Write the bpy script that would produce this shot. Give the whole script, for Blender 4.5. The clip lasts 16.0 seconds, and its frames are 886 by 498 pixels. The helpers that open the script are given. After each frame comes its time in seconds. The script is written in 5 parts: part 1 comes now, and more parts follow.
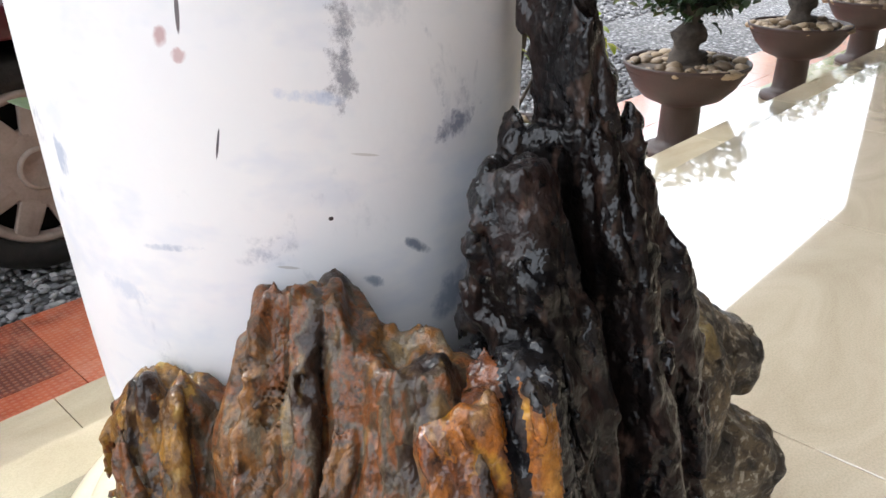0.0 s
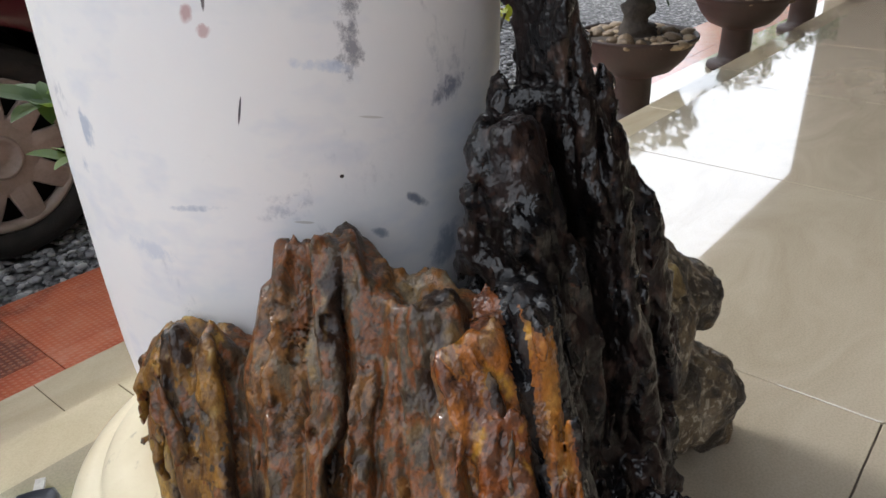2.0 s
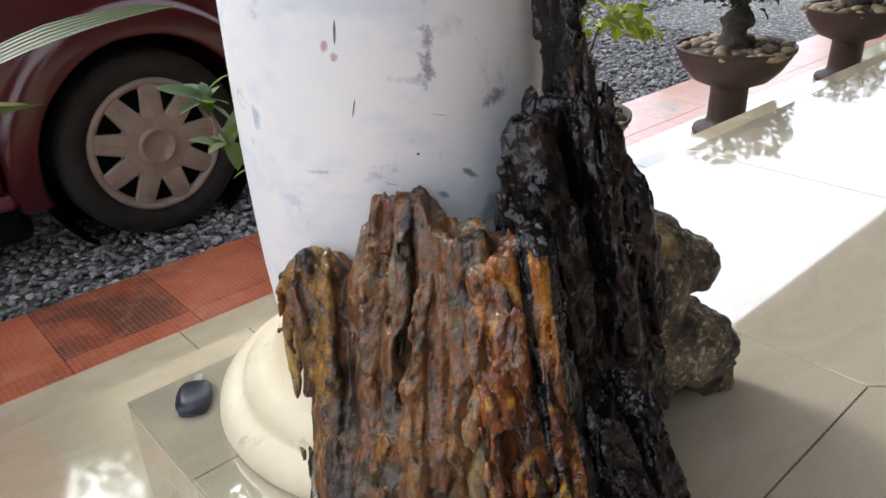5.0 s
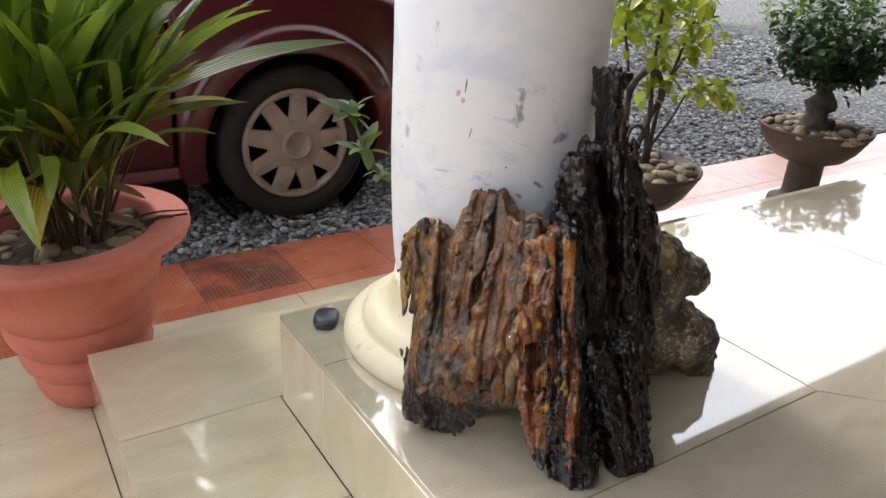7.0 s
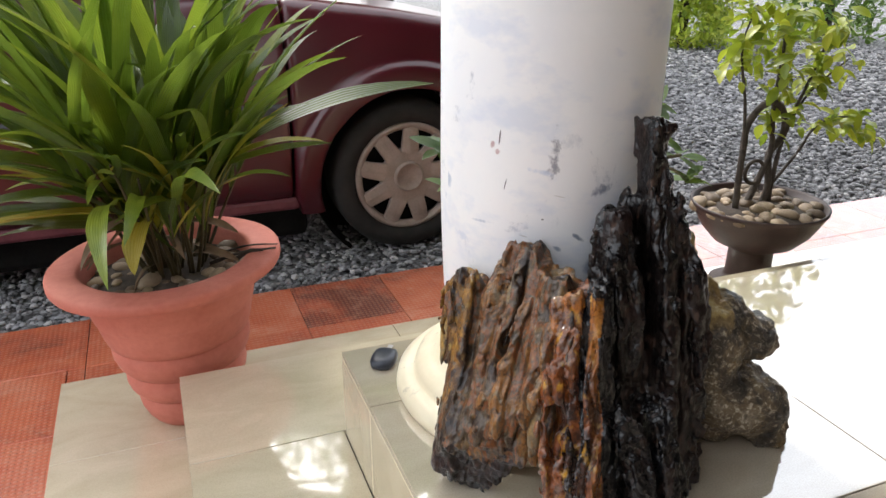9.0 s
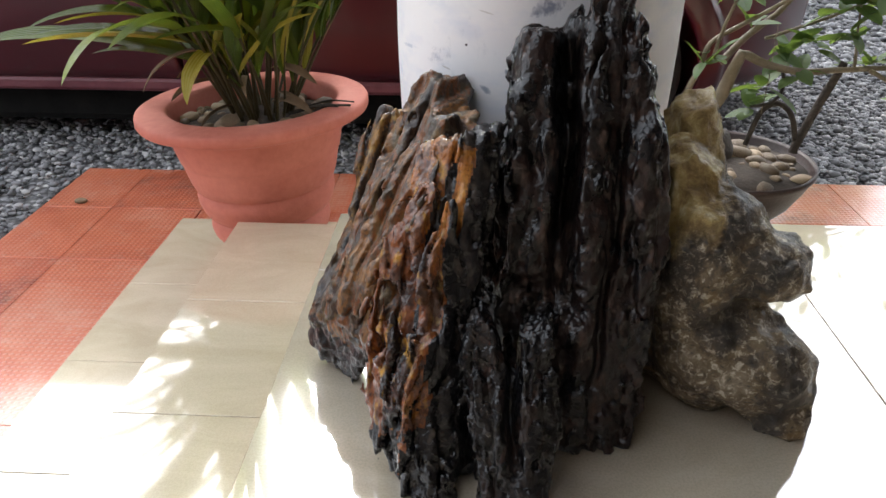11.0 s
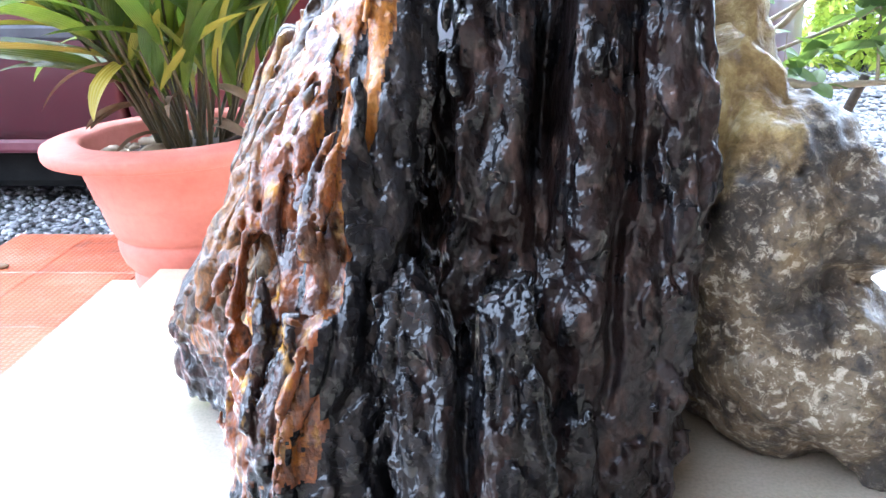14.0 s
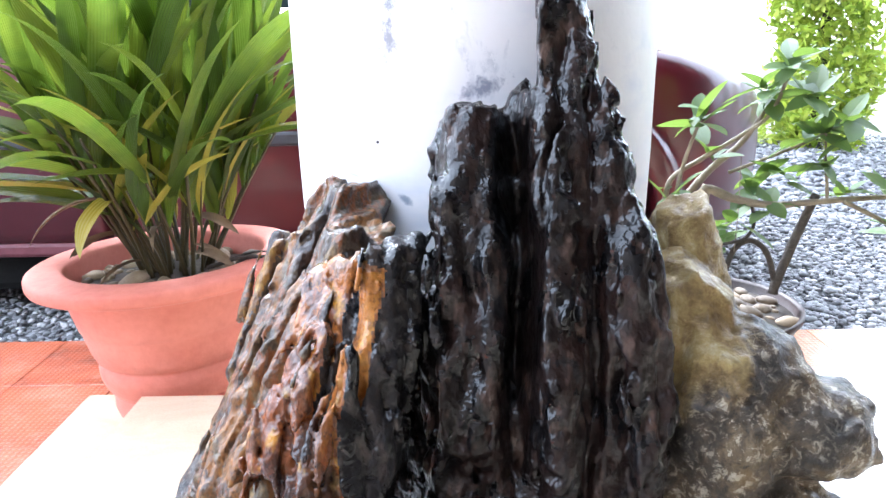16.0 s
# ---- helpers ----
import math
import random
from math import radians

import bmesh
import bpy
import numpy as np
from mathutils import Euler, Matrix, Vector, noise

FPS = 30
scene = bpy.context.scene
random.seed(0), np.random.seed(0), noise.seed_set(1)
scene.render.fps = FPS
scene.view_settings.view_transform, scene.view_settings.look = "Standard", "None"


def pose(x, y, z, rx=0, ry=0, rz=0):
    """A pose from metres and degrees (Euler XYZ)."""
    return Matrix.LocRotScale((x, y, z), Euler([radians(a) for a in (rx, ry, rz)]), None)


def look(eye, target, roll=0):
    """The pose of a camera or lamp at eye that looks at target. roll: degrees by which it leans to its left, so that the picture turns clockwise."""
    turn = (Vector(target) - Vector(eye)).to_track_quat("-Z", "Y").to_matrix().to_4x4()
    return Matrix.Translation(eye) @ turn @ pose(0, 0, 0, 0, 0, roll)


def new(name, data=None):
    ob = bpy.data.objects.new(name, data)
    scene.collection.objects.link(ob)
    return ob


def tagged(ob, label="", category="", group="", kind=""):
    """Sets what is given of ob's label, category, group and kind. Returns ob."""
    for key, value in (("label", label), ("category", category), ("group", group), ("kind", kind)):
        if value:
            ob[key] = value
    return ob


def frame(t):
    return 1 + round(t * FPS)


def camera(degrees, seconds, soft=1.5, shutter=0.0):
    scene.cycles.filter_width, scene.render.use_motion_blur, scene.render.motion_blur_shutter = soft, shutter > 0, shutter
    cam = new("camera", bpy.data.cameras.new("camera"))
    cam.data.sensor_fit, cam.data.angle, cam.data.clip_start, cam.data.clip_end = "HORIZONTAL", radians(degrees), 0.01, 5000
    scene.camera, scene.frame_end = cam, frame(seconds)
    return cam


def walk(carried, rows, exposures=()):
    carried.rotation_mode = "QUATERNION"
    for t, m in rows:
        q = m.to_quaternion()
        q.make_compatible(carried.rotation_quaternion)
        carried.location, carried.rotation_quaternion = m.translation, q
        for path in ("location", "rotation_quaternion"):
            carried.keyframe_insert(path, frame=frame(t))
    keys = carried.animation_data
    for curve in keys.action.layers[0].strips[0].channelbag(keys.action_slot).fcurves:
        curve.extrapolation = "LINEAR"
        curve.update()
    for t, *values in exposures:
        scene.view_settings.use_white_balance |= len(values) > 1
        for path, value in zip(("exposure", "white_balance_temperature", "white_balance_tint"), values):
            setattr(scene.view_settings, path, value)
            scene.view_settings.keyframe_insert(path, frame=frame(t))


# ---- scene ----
cam = camera(61.5, 16.0)
PATH = [
    (0, (-0.017, -0.636, 0.501), (1.292, 0.607, -0.361), -0.7),
    (0.5, (-0.025, -0.635, 0.525), (1.29, 0.619, -0.31), -0.5),
    (1, (-0.044, -0.642, 0.525), (1.286, 0.573, -0.344), -1.2),
    (1.5, (-0.061, -0.653, 0.516), (1.289, 0.521, -0.378), -1.7),
    (2, (-0.071, -0.651, 0.506), (1.295, 0.492, -0.404), -1.5),
    (2.5, (-0.082, -0.667, 0.506), (1.3, 0.455, -0.406), -1.3),
    (3, (-0.08, -0.666, 0.51), (1.302, 0.458, -0.4), -1.8),
    (3.5, (-0.076, -0.665, 0.496), (1.294, 0.457, -0.433), -1.7),
    (4, (-0.087, -0.677, 0.496), (1.247, 0.493, -0.428), -2.2),
    (4.5, (-0.131, -0.734, 0.521), (1.119, 0.532, -0.393), -3.0),
    (4.7, (-0.15, -0.771, 0.537), (1.046, 0.546, -0.377), -3.6),
    (6.8, (-0.402, -1.077, 0.655), (0.668, 0.417, -0.136), 3.1),
    (7, (-0.402, -1.11, 0.653), (0.613, 0.411, -0.159), 3.2),
    (7.5, (-0.37, -1.171, 0.651), (0.404, 0.476, -0.18), 1.0),
    (8, (-0.362, -1.176, 0.657), (0.292, 0.534, -0.148), 2.1),
    (8.5, (-0.323, -1.189, 0.681), (0.378, 0.519, -0.087), 1.7),
    (8.7, (-0.3, -1.18, 0.69), (0.408, 0.528, -0.073), 0.9),
    (10.8, (0.170, -1.078, 0.580), (0.155, 0.707, -0.306), -0.4),
    (11, (0.214, -1.078, 0.511), (0.136, 0.680, -0.421), 0.3),
    (11.5, (0.244, -1.040, 0.385), (0.224, 0.734, -0.517), -1.6),
    (12, (0.252, -0.958, 0.267), (0.195, 0.895, -0.459), 0.0),
    (12.5, (0.258, -0.923, 0.243), (0.220, 0.956, -0.415), 0.3),
    (13, (0.246, -0.908, 0.254), (0.170, 0.949, -0.459), -1.2),
    (13.5, (0.248, -0.891, 0.277), (0.250, 0.974, -0.420), 0.7),
    (14, (0.249, -0.882, 0.304), (0.197, 0.985, -0.384), -0.3),
    (14.3, (0.244, -0.874, 0.323), (0.268, 1.001, -0.347), -1.5),
    (14.5, (0.248, -0.878, 0.339), (0.259, 1.006, -0.304), -1.2),
    (15, (0.246, -0.883, 0.370), (0.276, 1.020, -0.220), -0.7),
    (15.5, (0.245, -0.888, 0.393), (0.266, 1.022, -0.174), -1.0),
    (16, (0.245, -0.892, 0.415), (0.262, 1.032, -0.109), -0.7),
]
EXPOSURES = [(0.0, 1.97, 6220, 10), (1.5, 1.33, 6280, 10), (3.5, 1.26, 6150, 10), (4.5, 1.46, 6150, 10), (7.0, 1.45, 6450, 10), (8.7, 1.67, 6400, 10),
             (11.0, 1.8, 6250, 10), (12.0, 2.4, 5750, 10), (13.0, 3.33, 5250, 10), (14.5, 3.83, 5100, 10), (15.0, 3.84, 5150, 10), (16.0, 3.34, 5400, 10)]
walk(cam, [(t, look(eye, target, roll)) for t, eye, target, roll in PATH], EXPOSURES)

# ---------------------------------------------------------------- light
SUN_ELEV, SUN_AZ = 42.0, -12.0
world = bpy.data.worlds.new("sky")
scene.world = world
world.use_nodes = True
wn = world.node_tree
sky = wn.nodes.new("ShaderNodeTexSky")
sky.sky_type = "NISHITA"
sky.sun_disc = False
sky.sun_elevation, sky.sun_rotation = radians(SUN_ELEV), radians(SUN_AZ)
sky.air_density, sky.dust_density, sky.ozone_density = 1.0, 6.0, 1.0
pale = wn.nodes.new("ShaderNodeHueSaturation")
pale.inputs["Saturation"].default_value = 0.35
wn.links.new(sky.outputs[0], pale.inputs["Color"])
cloud = wn.nodes.new("ShaderNodeMix")
cloud.data_type = "RGBA"
cloud.inputs[0].default_value = 0.55
for sock in cloud.inputs:
    if sock.type == "RGBA" and sock.name == "A":
        wn.links.new(pale.outputs[0], sock)
    if sock.type == "RGBA" and sock.name == "B":
        sock.default_value = (5.6, 5.8, 6.1, 1)
wn.links.new([q for q in cloud.outputs if q.type == "RGBA"][0], wn.nodes["Background"].inputs["Color"])
wn.nodes["Background"].inputs["Strength"].default_value = 0.15

sun = new("sun", bpy.data.lights.new("sun", "SUN"))
sun.data.energy, sun.data.angle, sun.data.color = 0.6, radians(10), (1.0, 0.98, 0.95)
az, el = radians(SUN_AZ), radians(SUN_ELEV)
sun.matrix_world = look((0, 0, 0), (-math.sin(az) * math.cos(el), -math.cos(az) * math.cos(el), -math.sin(el)))


# ---------------------------------------------------------------- helpers of this scene
def node(nt, kind, **inputs):
    n = nt.nodes.new("ShaderNode" + kind)
    for key, value in inputs.items():
        key = key.replace("_", " ")
        sock = n.inputs[int(key[1:])] if key[0] == "i" and key[1:].isdigit() else n.inputs[key]
        if isinstance(value, bpy.types.NodeSocket):
            nt.links.new(value, sock)
        else:
            sock.default_value = value
    return n


def ramp(nt, fac, stops):
    n = node(nt, "ValToRGB", Fac=fac)
    e = n.color_ramp.elements
    while len(e) < len(stops):
        e.new(0.5)
    for el_, (p, c) in zip(e, stops):
        el_.position, el_.color = p, (*c, 1) if len(c) == 3 else c
    return n.outputs["Color"]


def math_(nt, op, a, b=0.0, c=0.0):
    n = nt.nodes.new("ShaderNodeMath")
    n.operation = op
    for k, v in enumerate((a, b, c)):
        if isinstance(v, bpy.types.NodeSocket):
            nt.links.new(v, n.inputs[k])
        else:
            n.inputs[k].default_value = v
    return n.outputs[0]


def mixc(nt, fac, a, b, mode="MIX"):
    n = nt.nodes.new("ShaderNodeMix")
    n.data_type, n.blend_type = "RGBA", mode
    for sock, v in ((n.inputs[0], fac), (n.inputs[6], a), (n.inputs[7], b)):
        if isinstance(v, bpy.types.NodeSocket):
            nt.links.new(v, sock)
        else:
            sock.default_value = v if not isinstance(v, tuple) else (*v, 1)[:4]
    return n.outputs[2]


def mapped(nt, scale, space="Object"):
    tc = nt.nodes.new("ShaderNodeTexCoord")
    return node(nt, "Mapping", Vector=tc.outputs[space], Scale=scale).outputs[0]


def place(nt, scale):
    g = nt.nodes.new("ShaderNodeNewGeometry")
    return node(nt, "Mapping", Vector=g.outputs["Position"], Scale=scale).outputs[0]


def noise_(nt, vec, scale, detail=4.0, rough=0.55, dist=0.0):
    return node(nt, "TexNoise", Vector=vec, Scale=scale, Detail=detail, Roughness=rough, Distortion=dist).outputs[0]


def bumped(nt, height, strength, distance, normal=None):
    n = node(nt, "Bump", Height=height, Strength=strength, Distance=distance)
    if normal is not None:
        nt.links.new(normal, n.inputs["Normal"])
    return n.outputs[0]


def material(name, rough=0.5, metal=0.0, colour=None):
    m = bpy.data.materials.new(name)
    m.use_nodes = True
    nt = m.node_tree
    b = nt.nodes["Principled BSDF"]
    b.inputs["Roughness"].default_value, b.inputs["Metallic"].default_value = rough, metal
    if colour:
        b.inputs["Base Color"].default_value = (*colour, 1)
    return m, nt, b


def put(nt, b, **sockets):
    for key, v in sockets.items():
        sock = b.inputs[key.replace("_", " ")]
        if isinstance(v, bpy.types.NodeSocket):
            nt.links.new(v, sock)
        else:
            sock.default_value = v


def mottled(name, c1, c2, scale=12.0, rough=0.5, metal=0.0, bump=0.0, bscale=80.0, rnd=0.0, extra=None):
    """Two tones of one surface in broad patches and fine grain, with a little relief."""
    m, nt, b = material(name, rough, metal)
    v = mapped(nt, (1, 1, 1))
    n1, n2 = noise_(nt, v, scale, 5), noise_(nt, v, scale * 9, 3)
    f = math_(nt, "ADD", math_(nt, "MULTIPLY", n1, 0.7), math_(nt, "MULTIPLY", n2, 0.3))
    if rnd:
        oi = nt.nodes.new("ShaderNodeObjectInfo")
        f = math_(nt, "ADD", f, math_(nt, "MULTIPLY", math_(nt, "SUBTRACT", oi.outputs["Random"], 0.5), rnd))
    col = ramp(nt, f, [(0.33, c1), (0.68, c2)])
    put(nt, b, Base_Color=col)
    put(nt, b, Roughness=math_(nt, "ADD", rough - 0.06, math_(nt, "MULTIPLY", n2, 0.12)))
    if bump:
        put(nt, b, Normal=bumped(nt, noise_(nt, v, bscale, 5), bump, 0.004))
    return m


def mesh_of(name, bm, mats, smooth=False):
    me = bpy.data.meshes.new(name)
    bm.to_mesh(me)
    bm.free()
    for m in mats if isinstance(mats, (list, tuple)) else (mats,):
        me.materials.append(m)
    if smooth:
        me.shade_smooth()
    return me


def part(name, bm, mat, parent, label="", smooth=False, at=None):
    me = bm if isinstance(bm, bpy.types.Mesh) else mesh_of(name, bm, mat, smooth)
    ob = new(name, me)
    ob.parent = parent
    if at is not None:
        ob.matrix_basis = at
    return tagged(ob, label)


def thing(name, at, label, category, group=""):
    ob = new(name)
    ob.empty_display_size = 0.05
    ob.matrix_basis = at if isinstance(at, Matrix) else Matrix.Translation(at)
    return tagged(ob, label, category, group)


def solid(name, bm, mat, label, category="", kind="", smooth=False, group="", at=None):
    ob = new(name, bm if isinstance(bm, bpy.types.Mesh) else mesh_of(name, bm, mat, smooth))
    if at is not None:
        ob.matrix_basis = at if isinstance(at, Matrix) else Matrix.Translation(at)
    return tagged(ob, label, category, group, kind)


def box(x0, x1, y0, y1, z0, z1, bevel=0.0, seg=2, bm=None):
    b = bmesh.new()
    bmesh.ops.create_cube(b, size=1.0, matrix=Matrix.Translation(((x0 + x1) / 2, (y0 + y1) / 2, (z0 + z1) / 2)) @ Matrix.Diagonal((x1 - x0, y1 - y0, z1 - z0, 1)))
    if bevel:
        bmesh.ops.bevel(b, geom=b.edges[:], offset=bevel, segments=seg, affect="EDGES", profile=0.5)
    return b


def lathe(profile, seg=64, wob=0.0, seed=0):
    """A turned body from (radius, height) pairs."""
    b = bmesh.new()
    rows = []
    for r, z in profile:
        if r < 1e-6:
            rows.append([b.verts.new((0, 0, z))])
        else:
            row = []
            for k in range(seg):
                a = 2 * math.pi * k / seg
                w = 1 + wob * noise.noise(Vector((math.cos(a) * 1.7 + seed, math.sin(a) * 1.7, z * 9)))
                row.append(b.verts.new((r * w * math.cos(a), r * w * math.sin(a), z)))
            rows.append(row)
    for p, q in zip(rows, rows[1:]):
        for k in range(seg):
            j = (k + 1) % seg
            if len(p) == 1 and len(q) == 1:
                continue
            if len(p) == 1:
                b.faces.new((p[0], q[j], q[k]))
            elif len(q) == 1:
                b.faces.new((p[k], p[j], q[0]))
            else:
                b.faces.new((p[k], p[j], q[j], q[k]))
    bmesh.ops.recalc_face_normals(b, faces=b.faces[:])
    return b


def tube(points, radii, seg=8, wob=0.0):
    """A tapered limb through points."""
    b = bmesh.new()
    pts = [Vector(p) for p in points]
    rows = []
    for i, p in enumerate(pts):
        d = (pts[min(i + 1, len(pts) - 1)] - pts[max(i - 1, 0)]).normalized()
        u = d.orthogonal().normalized() if i == 0 else (side - side.dot(d) * d).normalized()
        side = u
        w = d.cross(u)
        row = []
        for k in range(seg):
            a = 2 * math.pi * k / seg
            r = radii[i] * (1 + wob * noise.noise(p * 45 + Vector((math.cos(a), math.sin(a), i * 0.7))))
            row.append(b.verts.new(p + r * (math.cos(a) * u + math.sin(a) * w)))
        rows.append(row)
    for p, q in zip(rows, rows[1:]):
        for k in range(seg):
            b.faces.new((p[k], p[(k + 1) % seg], q[(k + 1) % seg], q[k]))
    b.faces.new(rows[0][::-1])
    b.faces.new(rows[-1])
    return b


def bend(points, n):
    """A smooth curve through a few points."""
    pts = [Vector(p) for p in points]
    out = []
    for i in range(len(pts) - 1):
        p0, p1, p2, p3 = pts[max(i - 1, 0)], pts[i], pts[i + 1], pts[min(i + 2, len(pts) - 1)]
        for k in range(n):
            t = k / n
            out.append(0.5 * (2 * p1 + (p2 - p0) * t + (2 * p0 - 5 * p1 + 4 * p2 - p3) * t * t + (3 * p1 - p0 - 3 * p2 + p3) * t ** 3))
    return out + [pts[-1]]


def merged(bms):
    b = bmesh.new()
    for o in bms:
        me = bpy.data.meshes.new("tmp")
        o.to_mesh(me)
        o.free()
        b.from_mesh(me)
        bpy.data.meshes.remove(me)
    return b


# ---- stone shapes: a field of distances, roughened by noise, then skinned
def lattice(ix, iy, iz, seed):
    h = (ix.astype(np.int64) * 374761393 + iy.astype(np.int64) * 668265263 + iz.astype(np.int64) * 2147483647 + seed * 1442695041) & 0xFFFFFFFF
    h = ((h ^ (h >> 13)) * 1274126177) & 0xFFFFFFFF
    h = ((h ^ (h >> 16)) * 2246822519) & 0xFFFFFFFF
    return ((h ^ (h >> 15)) & 0xFFFFFF).astype(np.float32) / 8388608.0 - 1.0


def grain(x, y, z, seed=0):
    """Smooth noise from -1 to 1."""
    x, y, z = np.broadcast_arrays(x, y, z)
    fx, fy, fz = np.floor(x), np.floor(y), np.floor(z)
    tx, ty, tz = (x - fx), (y - fy), (z - fz)
    tx, ty, tz = (t * t * (3 - 2 * t) for t in (tx, ty, tz))
    out = 0
    for a in (0, 1):
        for c in (0, 1):
            for e in (0, 1):
                w = (tx if a else 1 - tx) * (ty if c else 1 - ty) * (tz if e else 1 - tz)
                out = out + w * lattice(fx + a, fy + c, fz + e, seed)
    return out


def ribs(x, y, z, seed=0):
    """Cells round scattered points: distance to the nearest, to the second, and the nearest one's own value from -1 to 1."""
    fx, fy, fz = np.floor(x), np.floor(y), np.floor(z)
    best, second, own = np.full(x.shape, 9.0, np.float32), np.full(x.shape, 9.0, np.float32), np.zeros(x.shape, np.float32)
    for a in (-1, 0, 1):
        for c in (-1, 0, 1):
            for e in (-1, 0, 1):
                cx, cy, cz = fx + a, fy + c, fz + e
                h = lattice(cx, cy, cz, seed)
                k = np.sqrt((cx + 0.5 + 0.4 * h - x) ** 2 + (cy + 0.5 + 0.4 * np.sin(h * 37) - y) ** 2 + (cz + 0.5 + 0.4 * np.sin(h * 91) - z) ** 2)
                closer = k < best
                second = np.where(closer, best, np.minimum(second, k))
                best, own = np.where(closer, k, best), np.where(closer, np.sin(h * 173), own)
    return best, second, own


def skin(field, origin, step):
    """A closed quad mesh where the field crosses zero (inside is negative)."""
    f = field.astype(np.float32)
    nx, ny, nz = f.shape
    inside = f < 0
    corner = [(a, c, e) for a in (0, 1) for c in (0, 1) for e in (0, 1)]
    view = lambda g, o: g[o[0]:nx - 1 + o[0], o[1]:ny - 1 + o[1], o[2]:nz - 1 + o[2]]
    count = sum(view(inside, o).astype(np.int8) for o in corner)
    cells = np.argwhere((count > 0) & (count < 8))
    index = -np.ones((nx - 1, ny - 1, nz - 1), np.int64)
    index[tuple(cells.T)] = np.arange(len(cells))
    total, hits = np.zeros((len(cells), 3)), np.zeros((len(cells), 1))
    for o in corner:
        for ax in range(3):
            if o[ax]:
                continue
            q = list(o)
            q[ax] = 1
            fa = f[tuple((cells + o).T)]
            fb = f[tuple((cells + q).T)]
            cross = (fa < 0) != (fb < 0)
            t = np.where(cross, fa / np.where(cross, fa - fb, 1), 0)[:, None]
            total += np.where(cross[:, None], np.array(o) + t * (np.array(q) - np.array(o)), 0)
            hits += cross[:, None]
    verts = (cells + total / np.maximum(hits, 1)) * step + np.array(origin)
    quads = []
    for ax in range(3):
        b_, c_ = (ax + 1) % 3, (ax + 2) % 3
        lo = [slice(None)] * 3
        hi = [slice(None)] * 3
        lo[ax], hi[ax] = slice(0, -1), slice(1, None)
        edge = np.argwhere(inside[tuple(lo)] != inside[tuple(hi)])
        edge = edge[(edge[:, b_] > 0) & (edge[:, c_] > 0) & (edge[:, b_] < f.shape[b_] - 1) & (edge[:, c_] < f.shape[c_] - 1)]
        ring = []
        for db, dc in ((-1, -1), (0, -1), (0, 0), (-1, 0)):
            cc = edge.copy()
            cc[:, b_] += db
            cc[:, c_] += dc
            ring.append(index[tuple(cc.T)])
        q = np.stack(ring, 1)
        flip = ~inside[tuple(edge.T)]
        q[flip] = q[flip][:, ::-1]
        quads.append(q[(q >= 0).all(1)])
    return verts, np.concatenate(quads)


def skin_mesh(name, field, origin, step, mats, base=(0, 0, 0)):
    v, q = skin(field, origin, step)
    v = v - np.array(base)
    me = bpy.data.meshes.new(name)
    me.vertices.add(len(v))
    me.vertices.foreach_set("co", v.astype(np.float32).ravel())
    me.loops.add(4 * len(q))
    me.loops.foreach_set("vertex_index", q.astype(np.int32).ravel())
    me.polygons.add(len(q))
    me.polygons.foreach_set("loop_start", np.arange(0, 4 * len(q), 4, dtype=np.int32))
    me.polygons.foreach_set("loop_total", np.full(len(q), 4, np.int32))
    for m in mats if isinstance(mats, (list, tuple)) else (mats,):
        me.materials.append(m)
    me.update(calc_edges=True)
    me.shade_smooth()
    return me


def grid(x0, x1, y0, y1, z0, z1, step):
    return np.meshgrid(np.arange(x0, x1, step), np.arange(y0, y1, step), np.arange(z0, z1, step), indexing="ij")


def soft_max(a, b, k):
    h = np.clip(0.5 + 0.5 * (a - b) / k, 0, 1)
    return b * (1 - h) + a * h + k * h * (1 - h)


def soft_min(a, b, k):
    return -soft_max(-a, -b, k)


# ---------------------------------------------------------------- materials
def polished_tile(name, c1, c2, rough=0.07, speck=0.22, glaze=3.1):
    m, nt, b = material(name, rough)
    v = place(nt, (1, 1, 1))
    oi = nt.nodes.new("ShaderNodeObjectInfo")
    veins = noise_(nt, place(nt, (2.2, 5.0, 3.0)), 2.0, 6, 0.6, 1.2)
    fine = noise_(nt, v, 420, 2)
    f = math_(nt, "ADD", veins, math_(nt, "MULTIPLY", math_(nt, "SUBTRACT", oi.outputs["Random"], 0.5), 0.10))
    col = ramp(nt, f, [(0.35, c1), (0.66, c2)])
    col = mixc(nt, speck, col, ramp(nt, fine, [(0.35, tuple(0.55 * q for q in c1)), (0.6, c2)]))
    put(nt, b, Base_Color=col)
    smear = noise_(nt, v, 7, 5)
    put(nt, b, Roughness=math_(nt, "ADD", rough - 0.03, math_(nt, "MULTIPLY", smear, 0.08)))
    put(nt, b, Normal=bumped(nt, noise_(nt, v, 9, 2), 0.03, 0.002), Specular_IOR_Level=0.95, Coat_Weight=0.9, Coat_Roughness=max(0.025, rough - 0.06), Coat_IOR=glaze)
    return m


M_TILE = polished_tile("cream_tile", (0.45, 0.385, 0.285), (0.55, 0.48, 0.37), 0.08)
M_STEP = polished_tile("beige_step_tile", (0.58, 0.495, 0.345), (0.68, 0.595, 0.435), 0.11, 0.15, 2.2)
M_GROUT = mottled("grout", (0.05, 0.04, 0.03), (0.13, 0.105, 0.08), 30, 0.9)


